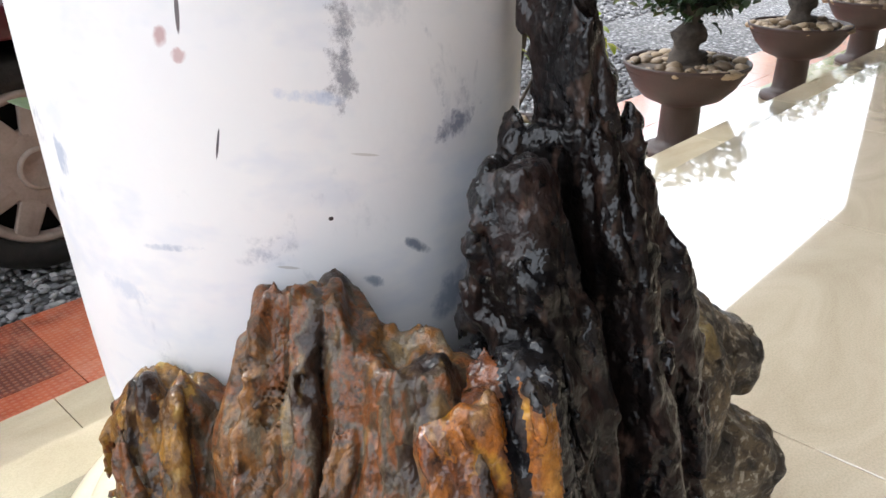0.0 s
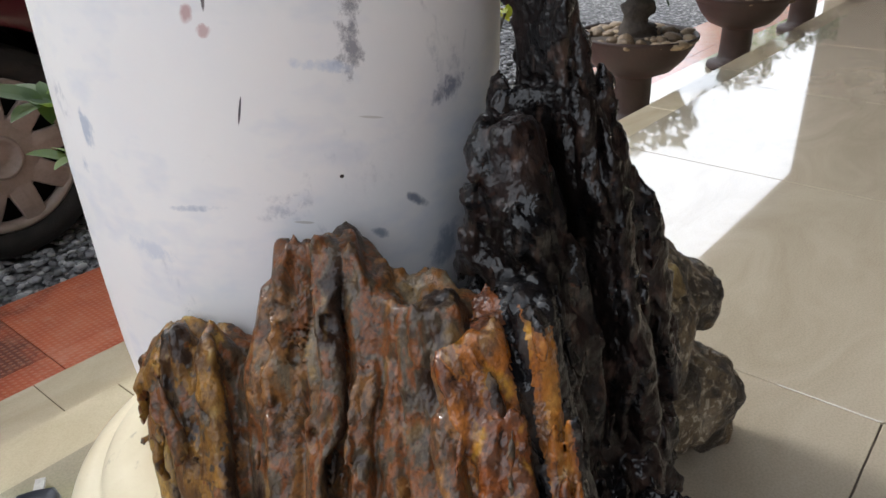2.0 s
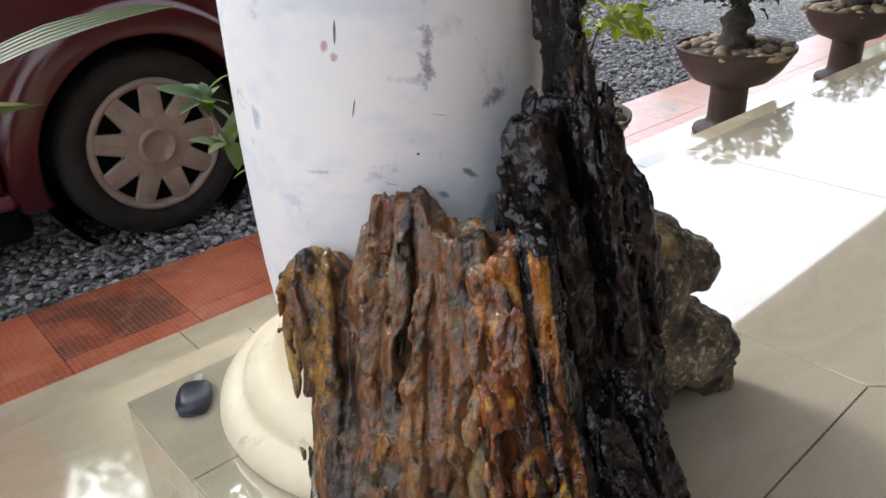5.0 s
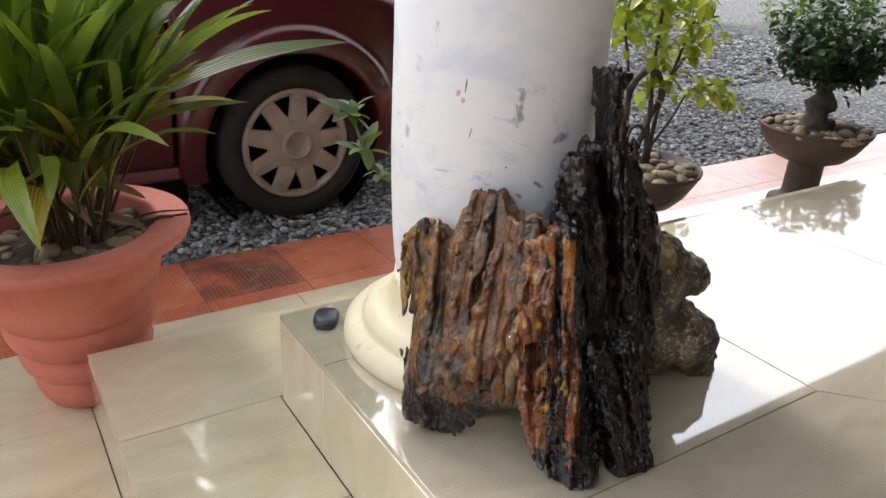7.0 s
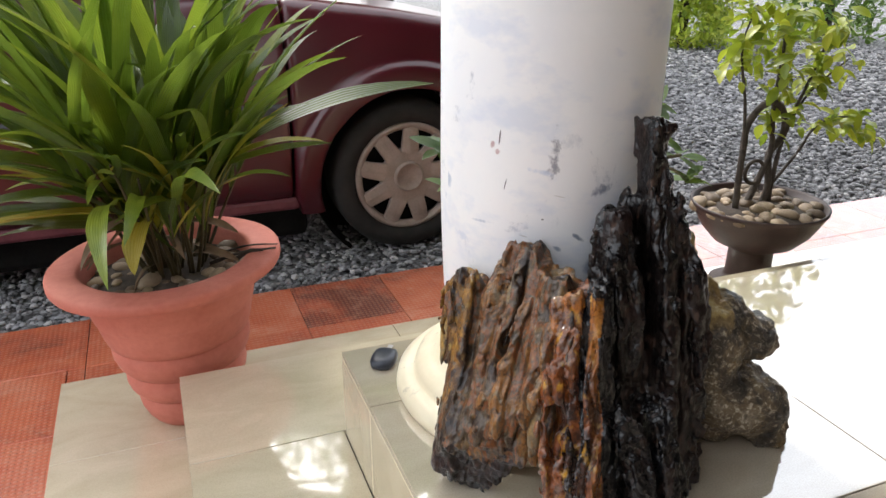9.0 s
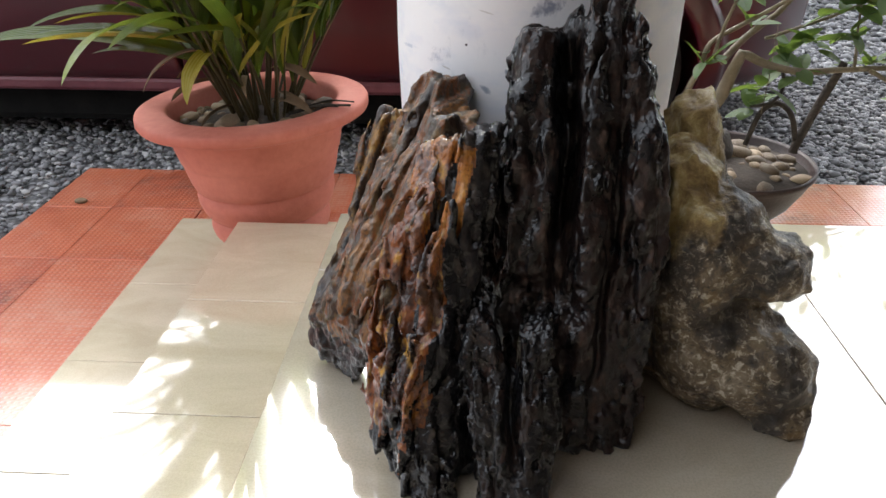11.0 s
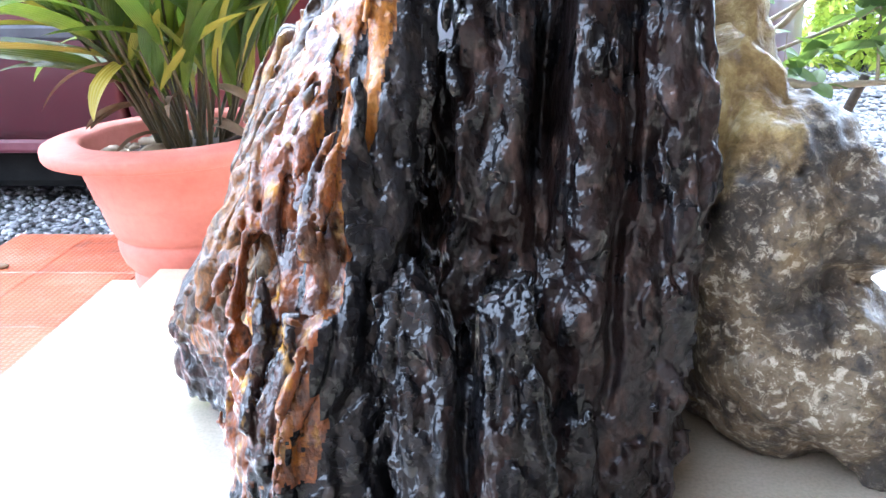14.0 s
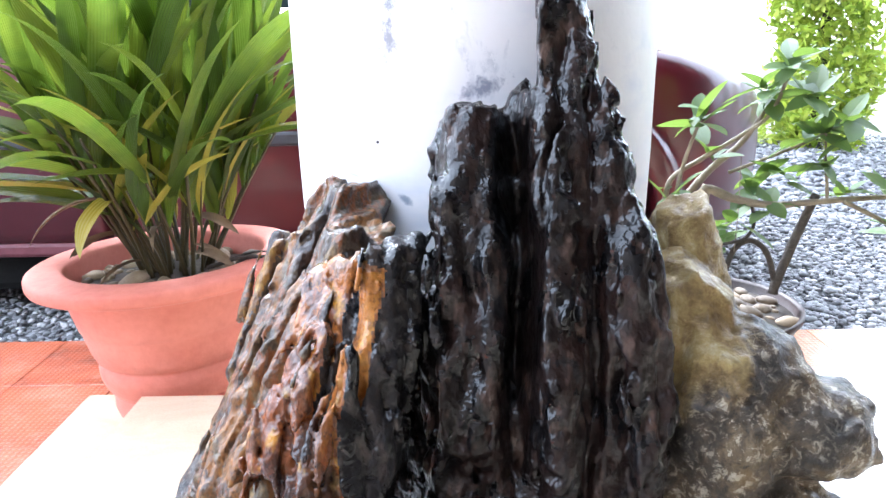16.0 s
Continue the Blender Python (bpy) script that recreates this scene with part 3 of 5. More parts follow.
def slab(name, c, yaw, span, left, right, top, bottom, front, back, mats, seed, label, step=0.0020, ridge=0.008, freq=66.0, lean=(0.0, 0.0), zone=None, tight=0.009, run=2.6, fade_z=0.02, flare=0.0, flare_at=0.02, flare_top=9.0, pitted=1.0):
    """A block of fossil wood. yaw turns its width axis; edges are (height, offset) or (offset, height) pairs."""
    W, D = np.array((math.cos(yaw), math.sin(yaw))), np.array((-math.sin(yaw), math.cos(yaw)))
    X, Y, Z = (q.astype(np.float32) for q in grid(c[0] - span, c[0] + span, c[1] - span, c[1] + span, -0.008, max(z for _, z in top) + 0.022, step))

    def along(x, y, z):
        """Offsets across the grain, which rises with the lean and wanders a little."""
        s_, d_ = (x - c[0]) * W[0] + (y - c[1]) * W[1], (x - c[0]) * D[0] + (y - c[1]) * D[1]
        u_, w_ = s_ - lean[0] * z, d_ - lean[1] * z
        u_ = u_ + 0.008 * grain(u_ * 17, w_ * 17, z * 15, seed) + 0.0045 * grain(u_ * 46, w_ * 46, z * 38, seed + 30)
        w_ = w_ + 0.008 * grain(u_ * 17 + 5, w_ * 17, z * 15, seed + 2) + 0.0045 * grain(u_ * 46 + 4, w_ * 46, z * 38, seed + 31)
        return s_, d_, u_, w_

    s0, d0, u, w = along(X, Y, Z)
    s = s0 + 0.005 * grain(u * 30, w * 30, Z * 24, seed + 1)
    d = d0 + 0.004 * grain(u * 30 + 5, w * 30, Z * 24, seed + 9)
    pick = lambda v, prs: np.interp(v, [p[0] for p in prs], [p[1] for p in prs])
    f = soft_max(pick(Z, left) - flare * np.clip(d - flare_at, 0, 0.08) * np.clip((flare_top - Z) / 0.03, 0, 1) - s, s - pick(Z, right), tight)
    f = soft_max(f, front(s, Z) - d, tight)
    f = soft_max(f, d - back(s, Z), tight)
    f = soft_max(f, Z - pick(s, top) - 0.006 * grain(u * 60, w * 60, Z * 0 + 3.3, seed + 3), 0.004)
    f = soft_max(f, pick(s, bottom) - Z, 0.014)
    near = np.abs(f) < 0.026
    un, wn_, zn = u[near], w[near], Z[near]
    f1, f2, _ = ribs(un * freq, wn_ * freq, zn * run, seed + 4)
    g1, g2, _ = ribs(un * freq * 1.35 + 9, wn_ * freq * 1.35, zn * freq * 0.62, seed + 5)
    h1, h2, _ = ribs(un * freq * 2.4 + 3, wn_ * freq * 2.4, zn * run * 5, seed + 55)
    e = grain(un * 120, wn_ * 120, zn * 80, seed + 6)
    e2 = grain(un * 240, wn_ * 240, zn * 180, seed + 16)
    lump = grain(un * 48, wn_ * 48, zn * 40, seed + 8)
    fade = np.interp(zn, [0.0, fade_z, fade_z + 0.05], [0.35, 0.45, 1.0]) * np.interp(pick(s[near], top) - zn, [0.0, 0.03], [0.55, 1.0]) * np.clip(0.72 + 0.75 * grain(un * 24 + 7, wn_ * 24, zn * 16, seed + 51), 0.15, 1.3)
    cut = ridge * fade * (1.5 * np.clip(f1, 0, 1) ** 2 - 0.45 + 0.85 * np.exp(-(((f2 - f1) / 0.14) ** 2)) * (0.6 + 0.8 * np.clip(0.5 + grain(un * 40, wn_ * 40, zn * 14, seed + 50), 0, 1)))
    knob = 0.42 * ridge * (1.2 * np.clip(g1, 0, 1) ** 2 - 0.4 + 0.15 * np.exp(-(((g2 - g1) / 0.14) ** 2)))
    cut = cut + 0.34 * ridge * fade * (1.5 * np.clip(h1, 0, 1) ** 2 - 0.45)
    hole = grain(un * 42, wn_ * 42, zn * 19, seed + 7)
    pit = grain(un * 105, wn_ * 105, zn * 70, seed + 17)
    f[near] += cut + knob + 0.0034 * e + 0.0022 * e2 + (0.0058 if pitted > 0.5 else 0.0040) * lump + pitted * fade * (0.048 * np.clip(hole - 0.42, 0, 0.4) + 0.022 * np.clip(pit - 0.45, 0, 1))
    f = np.maximum(f, COL_R - np.hypot(X - COL_X, Y - COL_Y))
    f = np.maximum(f, 0.0008 - Z)
    me = skin_mesh(name, f, (X[0, 0, 0], Y[0, 0, 0], Z[0, 0, 0]), step, mats, (c[0], c[1], 0))
    co = np.empty(3 * len(me.vertices), np.float32)
    me.vertices.foreach_get("co", co)
    co = co.reshape(-1, 3)
    px, py, pz = co[:, 0] + c[0], co[:, 1] + c[1], co[:, 2]
    _, _, pu, pw = along(px, py, pz)
    _, _, own = ribs(pu * freq, pw * freq, pz * run, seed + 4)
    tone = 0.46 + 0.16 * own + 0.30 * grain(pu * 24, pw * 24, pz * 7, seed + 40)
    me.attributes.new("mineral", "FLOAT", "POINT").data.foreach_set("value", tone.astype(np.float32))
    if zone:
        n = len(me.polygons)
        ctr = np.empty(3 * n, np.float32)
        me.polygons.foreach_get("center", ctr)
        p = ctr.reshape(-1, 3)
        q = 0.7 * grain(p[:, 0] * 55, p[:, 1] * 55, p[:, 2] * 30, seed + 20) + 0.5 * grain(p[:, 0] * 190, p[:, 1] * 190, p[:, 2] * 110, seed + 21) + 0.2 * grain(p[:, 0] * 430, p[:, 1] * 430, p[:, 2] * 300, seed + 22)
        me.polygons.foreach_set("material_index", zone(p[:, 0] * W[0] + p[:, 1] * W[1], p[:, 0] * D[0] + p[:, 1] * D[1], p[:, 2], q).astype(np.int32))
    return solid(name, me, mats, label, "rock", at=(c[0], c[1], 0), group="stones round the column")


YAW = math.atan2(-0.67, 0.74)
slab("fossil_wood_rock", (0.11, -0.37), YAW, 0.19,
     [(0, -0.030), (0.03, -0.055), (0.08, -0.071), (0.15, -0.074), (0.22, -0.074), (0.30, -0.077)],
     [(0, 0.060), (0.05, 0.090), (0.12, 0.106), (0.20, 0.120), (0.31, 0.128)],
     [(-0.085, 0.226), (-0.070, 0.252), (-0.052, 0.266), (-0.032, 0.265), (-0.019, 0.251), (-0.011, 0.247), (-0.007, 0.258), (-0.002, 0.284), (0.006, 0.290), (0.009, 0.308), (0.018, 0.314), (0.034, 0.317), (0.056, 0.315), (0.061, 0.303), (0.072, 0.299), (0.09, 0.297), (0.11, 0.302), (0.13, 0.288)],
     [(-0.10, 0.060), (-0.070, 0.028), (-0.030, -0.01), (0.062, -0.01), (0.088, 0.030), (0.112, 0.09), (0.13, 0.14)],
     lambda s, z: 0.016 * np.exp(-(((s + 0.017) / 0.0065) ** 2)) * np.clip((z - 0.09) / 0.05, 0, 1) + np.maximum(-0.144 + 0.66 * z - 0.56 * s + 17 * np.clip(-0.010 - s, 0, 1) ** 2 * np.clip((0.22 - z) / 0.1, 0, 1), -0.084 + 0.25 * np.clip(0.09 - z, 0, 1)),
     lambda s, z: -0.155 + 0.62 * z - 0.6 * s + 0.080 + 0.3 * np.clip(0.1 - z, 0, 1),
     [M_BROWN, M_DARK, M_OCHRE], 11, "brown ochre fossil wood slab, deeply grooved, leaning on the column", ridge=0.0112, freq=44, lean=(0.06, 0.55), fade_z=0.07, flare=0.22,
     # Dark tone below about 0.075 with a ragged edge, ochre higher on the left.
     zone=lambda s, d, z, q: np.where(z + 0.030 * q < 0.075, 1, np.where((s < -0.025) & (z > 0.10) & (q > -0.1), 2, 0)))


def vein(z):
    return np.interp(z, [0.05, 0.10, 0.20, 0.25, 0.31], [0.042, 0.036, 0.020, 0.014, 0.010])


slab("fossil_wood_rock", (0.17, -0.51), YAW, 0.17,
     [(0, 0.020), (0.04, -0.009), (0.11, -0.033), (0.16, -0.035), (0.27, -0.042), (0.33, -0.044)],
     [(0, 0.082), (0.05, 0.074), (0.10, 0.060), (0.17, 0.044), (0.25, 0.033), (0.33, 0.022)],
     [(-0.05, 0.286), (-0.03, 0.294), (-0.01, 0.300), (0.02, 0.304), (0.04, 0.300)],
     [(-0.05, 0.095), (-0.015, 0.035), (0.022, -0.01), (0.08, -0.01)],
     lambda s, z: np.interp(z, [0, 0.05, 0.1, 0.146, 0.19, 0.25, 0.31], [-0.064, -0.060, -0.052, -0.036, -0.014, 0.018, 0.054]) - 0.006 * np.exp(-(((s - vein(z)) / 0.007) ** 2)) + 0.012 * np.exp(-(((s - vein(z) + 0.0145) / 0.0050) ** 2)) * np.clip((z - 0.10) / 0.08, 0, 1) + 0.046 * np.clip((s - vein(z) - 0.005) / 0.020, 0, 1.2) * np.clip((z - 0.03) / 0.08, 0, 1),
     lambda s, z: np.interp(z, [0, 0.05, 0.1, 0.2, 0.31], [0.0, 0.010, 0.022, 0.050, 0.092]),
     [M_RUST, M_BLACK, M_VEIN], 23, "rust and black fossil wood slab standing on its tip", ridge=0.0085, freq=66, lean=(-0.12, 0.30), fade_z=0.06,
     # Black foot and right side; the carved groove has its shade coloured in black.
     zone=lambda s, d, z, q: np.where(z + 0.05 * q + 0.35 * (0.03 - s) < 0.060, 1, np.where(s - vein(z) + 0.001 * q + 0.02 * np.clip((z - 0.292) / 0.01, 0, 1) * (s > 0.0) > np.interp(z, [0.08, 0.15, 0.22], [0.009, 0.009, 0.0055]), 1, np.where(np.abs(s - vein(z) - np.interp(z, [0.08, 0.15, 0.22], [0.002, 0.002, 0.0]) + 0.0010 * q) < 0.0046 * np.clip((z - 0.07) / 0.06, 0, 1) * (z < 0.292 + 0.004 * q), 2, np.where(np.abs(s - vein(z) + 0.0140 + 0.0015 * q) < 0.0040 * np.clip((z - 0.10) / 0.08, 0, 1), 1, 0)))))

slab("fossil_wood_rock", (0.32, -0.43), 0.0, 0.16,
     [(0, -0.035), (0.03, -0.055), (0.07, -0.072), (0.16, -0.077), (0.24, -0.076), (0.29, -0.075), (0.31, -0.075), (0.36, -0.074), (0.39, -0.067)],
     [(0, 0.050), (0.03, 0.058), (0.06, 0.061), (0.14, 0.063), (0.20, 0.063), (0.26, 0.060), (0.30, 0.056), (0.335, 0.049), (0.37, 0.038), (0.40, 0.032), (0.48, 0.032)],
     [(-0.075, 0.350), (-0.064, 0.377), (-0.033, 0.376), (-0.028, 0.371), (-0.024, 0.387), (-0.0085, 0.390), (-0.008, 0.478), (0.008, 0.484), (0.029, 0.477), (0.031, 0.388), (0.038, 0.376), (0.046, 0.345)],
     [(-0.08, -0.01), (0.08, -0.01)],
     lambda s, z: np.interp(z, [0, 0.05, 0.175, 0.245, 0.30, 0.36, 0.40, 0.48], [-0.104, -0.100, -0.077, -0.069, -0.051, -0.025, -0.006, 0.014]) + 0.25 * np.abs(s) + 0.046 * np.exp(-(((s + 0.0255) / 0.0085) ** 2)) * np.clip((z - 0.13) / 0.09, 0.15, 1) + 0.016 * np.exp(-(((s - 0.018 - 0.05 * (z - 0.2)) / 0.005) ** 2)) * np.clip((z - 0.03) / 0.08, 0, 1) * np.clip((0.33 - z) / 0.05, 0, 1),
     lambda s, z: np.interp(z, [0, 0.2, 0.3, 0.36, 0.40, 0.48], [0.000, 0.030, 0.043, 0.046, 0.047, 0.058]) - 0.014 * np.clip((-0.022 - s) / 0.02, 0, 1) * (z > 0.29),
     [M_DARK, M_BLACK], 37, "tall dark fossil wood block with a narrow spire", ridge=0.0072, freq=46, lean=(0.05, 0.22), flare=0.9, flare_at=-0.040, flare_top=0.27, pitted=0.7,
     zone=lambda s, d, z, q: np.where(q > 0.25, 1, 0))

slab("fossil_wood_rock", (0.25, -0.565), 0.0, 0.085,
     [(0, -0.024), (0.05, -0.031), (0.09, -0.036), (0.13, -0.043), (0.17, -0.042)],
     [(0, 0.033), (0.05, 0.041), (0.09, 0.044), (0.13, 0.037), (0.16, 0.034)],
     [(-0.045, 0.152), (-0.024, 0.168), (-0.012, 0.150), (0.000, 0.120), (0.008, 0.112), (0.010, 0.154), (0.034, 0.155)],
     [(-0.05, -0.01), (0.05, -0.01)],
     lambda s, z: -0.052 + 0.38 * z + 4.0 * s * s + 0.022 * np.exp(-(((s - 0.004) / 0.006) ** 2)) * np.clip((z - 0.03) / 0.05, 0, 1),
     lambda s, z: -0.012 + 0.36 * z,
     [M_BLACK, M_DARK], 51, "small black fossil wood piece with two prongs", step=0.0014, ridge=0.0042, freq=115, pitted=0.2, run=5.0, lean=(-0.10, 0.36), tight=0.006,
     zone=lambda s, d, z, q: np.where(q > 0.35, 1, 0))


def lumpy_stone():
    """The pale stone: rounded lobes melted together."""
    step = 0.0026
    X, Y, Z = grid(0.33, 0.60, -0.56, -0.29, -0.012, 0.35, step)
    X2_ = X + 0.005 * grain(X * 22, Y * 22, Z * 22, 61)
    Y2_ = Y + 0.006 * grain(X * 22 + 7, Y * 22, Z * 22, 62)
    Z2_ = Z + 0.005 * grain(X * 22, Y * 22 + 7, Z * 22, 63)

    def lobe(cx, cy, cz, rx, ry, rz):
        q = np.sqrt(((X2_ - cx) / rx) ** 2 + ((Y2_ - cy) / ry) ** 2 + ((Z2_ - cz) / rz) ** 2)
        return (q - 1) * min(rx, ry, rz)

    f = lobe(0.468, -0.440, 0.078, 0.066, 0.060, 0.058)
    for p in ((0.508, -0.465, 0.060, 0.050, 0.048, 0.052), (0.432, -0.430, 0.150, 0.050, 0.056, 0.085), (0.494, -0.440, 0.166, 0.050, 0.042, 0.036),
              (0.452, -0.425, 0.200, 0.042, 0.042, 0.036), (0.418, -0.405, 0.215, 0.030, 0.036, 0.040), (0.533, -0.476, 0.008, 0.026, 0.026, 0.036), (0.425, -0.395, 0.055, 0.036, 0.036, 0.060), (0.455, -0.385, 0.02, 0.03, 0.03, 0.04), (0.462, -0.432, 0.034, 0.048, 0.042, 0.042)):
        f = soft_min(f, lobe(*p), 0.011)
    def cut(shape, faces):
        """A broken crystal: flat faces (direction, distance from the middle)."""
        cx, cy, cz = shape
        out = None
        for nx, ny, nz, k in faces:
            n_ = math.sqrt(nx * nx + ny * ny + nz * nz)
            q = ((0.25 * X2_ + 0.75 * X - cx) * nx + (0.25 * Y2_ + 0.75 * Y - cy) * ny + (0.25 * Z2_ + 0.75 * Z - cz) * nz) / n_ - k
            out = q if out is None else soft_max(out, q, 0.0012)
        return out

    f = soft_min(f, cut((0.435, -0.345, 0.250), ((-0.33, -0.25, 1, 0.043), (1, -0.3, 0.34, 0.029), (-0.4, -1, 0.25, 0.028), (0.7, -0.8, 0.3, 0.029), (-1, -0.1, 0.12, 0.024), (0, 1, 0.1, 0.033), (0, 0, -1, 0.10))), 0.002)
    f = soft_min(f, cut((0.418, -0.405, 0.235), ((-0.1, -1, 0.35, 0.029), (-0.68, -0.1, 1, 0.031), (0.83, -0.1, 1, 0.029), (1, -0.3, 0.3, 0.032), (-1, -0.2, 0.1, 0.026), (0, 1, 0.1, 0.04), (0, 0, -1, 0.05))), 0.003)
    f = f + 0.0020 * np.abs(grain(X * 46 + 3, Y * 46, Z * 46, 67)) - 0.001 + 0.0034 * np.where(Z > 0.215, 0.25, 1) * grain(X * 60, Y * 60, Z * 60, 64) + 0.0022 * grain(X * 130, Y * 130, Z * 130, 65) + 0.0007 * grain(X * 230, Y * 230, Z * 230, 68) + 0.004 * np.abs(grain(X * 34, Y * 34, Z * 34, 66))
    f = np.maximum(f, COL_R - np.hypot(X - COL_X, Y - COL_Y))
    f = np.maximum(f, 0.0008 - Z)
    me = skin_mesh("pale_rock", f, (X[0, 0, 0], Y[0, 0, 0], Z[0, 0, 0]), step, [M_CHALK], (0.46, -0.43, 0))
    co = np.empty(3 * len(me.vertices), np.float32)
    me.vertices.foreach_get("co", co)
    p = co.reshape(-1, 3)
    q = grain(p[:, 0] * 40, p[:, 1] * 40, p[:, 2] * 40, 71)
    honey = 0.5 + (p[:, 2] + 0.9 * (-0.035 - p[:, 0]) + 0.016 * q - 0.212) / 0.06
    me.attributes.new("honey", "FLOAT", "POINT").data.foreach_set("value", np.clip(honey, 0, 1).astype(np.float32))
    return me


solid("pale_rock", lumpy_stone(), M_CHALK, "lumpy grey and honey coloured quartz stone", "rock", at=(0.46, -0.43, 0), group="stones round the column")


# ---------------------------------------------------------------- the red car
M_CAR, ntc, bc = material("maroon_paint", 0.28, 0.0)
vcar = place(ntc, (1, 1, 1))
put(ntc, bc, Base_Color=ramp(ntc, noise_(ntc, vcar, 3, 5), [(0.3, (0.052, 0.004, 0.008)), (0.7, (0.072, 0.006, 0.012))]), Coat_Weight=0.4, Coat_Roughness=0.08)
M_RUBBER = mottled("tyre_rubber", (0.007, 0.0065, 0.006), (0.020, 0.017, 0.015), 25, 0.8, bump=0.4, bscale=150)
M_HUB = mottled("dusty_silver_plastic", (0.25, 0.195, 0.165), (0.37, 0.30, 0.26), 14, 0.5, 0.1)
M_HOLE = mottled("black_cavity", (0.006, 0.006, 0.006), (0.015, 0.014, 0.013), 10, 0.8)
M_HOLE.node_tree.nodes["Principled BSDF"].inputs["Specular IOR Level"].default_value = 0.08
M_TRIM = mottled("dark_grey_trim", (0.03, 0.03, 0.035), (0.06, 0.06, 0.065), 10, 0.5)
M_SILL = mottled("dusty_sill", (0.10, 0.02, 0.03), (0.17, 0.05, 0.06), 8, 0.45)
M_WINDOW, ntw, bw = material("car_glass", 0.05, 0.0, (0.02, 0.03, 0.035))

WX, WZ, WY = 0.61, -0.140, 1.45
CAR_Y = 1.42


def car():
    t = thing("car", (WX, WY, ZG), "parked maroon hatchback with a dusty nine-spoke wheel cover", "car")
    base = (WX, WY, ZG)
    step = 0.013
    X, Y, Z = grid(-3.3, 1.62, 1.30, 2.60, -0.26, 0.62, step)
    # side section: bulged in the middle, tucked at the sill, drawn in at the nose
    bulge = 0.055 * ((Z - 0.16) / 0.36) ** 2
    nose = np.clip((X - 0.90) / 0.56, 0, 1)
    side = CAR_Y - 0.02 + bulge + 0.50 * nose ** 2.2
    f = side - Y
    f = soft_max(f, -0.20 - Z, 0.05)
    belt = np.interp(X, [-3.3, 0.15, 0.55, 1.0, 1.3, 1.5], [0.52, 0.52, 0.47, 0.39, 0.31, 0.20])
    f = soft_max(f, Z - belt, 0.07)
    f = soft_max(f, X - (1.44 + 0.05 * np.cos(Z * 5)), 0.10)
    rr = np.hypot(X - WX, Z - WZ)
    f = soft_min(f, soft_max(side - 0.028 - Y, np.abs(rr - 0.375) - 0.045, 0.02), 0.03)
    f = np.maximum(f, 0.335 - rr)
    shell = f
    for nm, x0, x1 in (("fender", 0.185, 1.58), ("front_door", -0.80, 0.178), ("rear_door", -3.2, -0.807)):
        g = np.maximum(shell, np.maximum(x0 - X, X - x1))
        part(nm, skin_mesh(nm, g, (X[0, 0, 0], Y[0, 0, 0], Z[0, 0, 0]), step, M_CAR, base), M_CAR, t)
    rel = lambda b: (bmesh.ops.translate(b, verts=b.verts[:], vec=(-base[0], -base[1], -base[2])), b)[1]
    part("sill", rel(box(-3.1, 0.20, CAR_Y + 0.035, CAR_Y + 0.20, -0.235, -0.185, 0.014)), M_SILL, t, "dusty lower sill")
    part("side_moulding", rel(box(-3.0, 0.16, CAR_Y - 0.030, CAR_Y + 0.02, 0.125, 0.170, 0.010)), M_TRIM, t, "dark side moulding")
    # Dropped to -0.375 so its black fills in for shade under the car.
    part("underbody", rel(box(-3.1, 0.24, CAR_Y + 0.12, CAR_Y + 1.3, -0.375, 0.2, 0.03)), M_HOLE, t, "black underbody, lowered to stand for the shade under the car")
    part("window", rel(box(-2.9, 0.0, CAR_Y + 0.10, CAR_Y + 0.12, 0.535, 0.85, 0.004)), M_WINDOW, t, "dark side window")
    part("roof", rel(box(-2.9, -0.1, CAR_Y + 0.12, CAR_Y + 1.2, 0.85, 0.92, 0.03)), M_CAR, t)
    liner = lathe([(0.36, 0), (0.36, 0.28), (0.0, 0.28)], 48)
    part("wheel_arch", liner, M_HOLE, t, "black wheel arch liner", at=Matrix.Translation((0, -0.0, WZ - ZG)) @ pose(0, 0, 0, -90))
    # the wheel
    tyre = [(0.205, 0.006), (0.212, -0.004), (0.235, -0.014), (0.262, -0.012), (0.280, 0.002), (0.287, 0.016), (0.290, 0.04), (0.290, 0.15), (0.28, 0.175), (0.20, 0.18)]
    wheel = part("wheel", lathe(tyre, 96), M_RUBBER, t, "worn black tyre", smooth=True, at=Matrix.Translation((0, -0.03, WZ - ZG)) @ pose(0, 0, 0, -90))
    dish = lathe([(0.0, 0.045), (0.20, 0.045), (0.208, 0.03)], 64)
    part("rim", dish, M_HOLE, wheel, "black hollow behind the spokes")
    ring = [(0.178, 0.012), (0.186, -0.004), (0.198, -0.008), (0.207, 0.0), (0.208, 0.018), (0.180, 0.022), (0.178, 0.012)]
    part("cover_ring", lathe(ring, 96), M_HUB, wheel, "dusty silver cover ring", smooth=True)
    part("hub_cap", lathe([(0.0, -0.010), (0.043, -0.010), (0.046, -0.016), (0.052, -0.018), (0.057, -0.014), (0.060, -0.004), (0.060, 0.02), (0.0, 0.02)], 64), M_HUB, wheel, "round silver hub centre", smooth=True)
    part("cover_disc", lathe([(0.0, 0.004), (0.060, -0.006), (0.096, -0.007), (0.108, -0.003), (0.113, 0.008), (0.0, 0.012)], 72), M_HUB, wheel, "dusty silver cover face", smooth=True)
    spoke_bm = bmesh.new()
    edge = [(0.088, 0.034), (0.118, 0.0335), (0.150, 0.0315), (0.190, 0.0285)]
    rows = []
    for r_, hw in edge:
        z_ = -0.008 + 0.005 * ((r_ - 0.13) / 0.06) ** 2
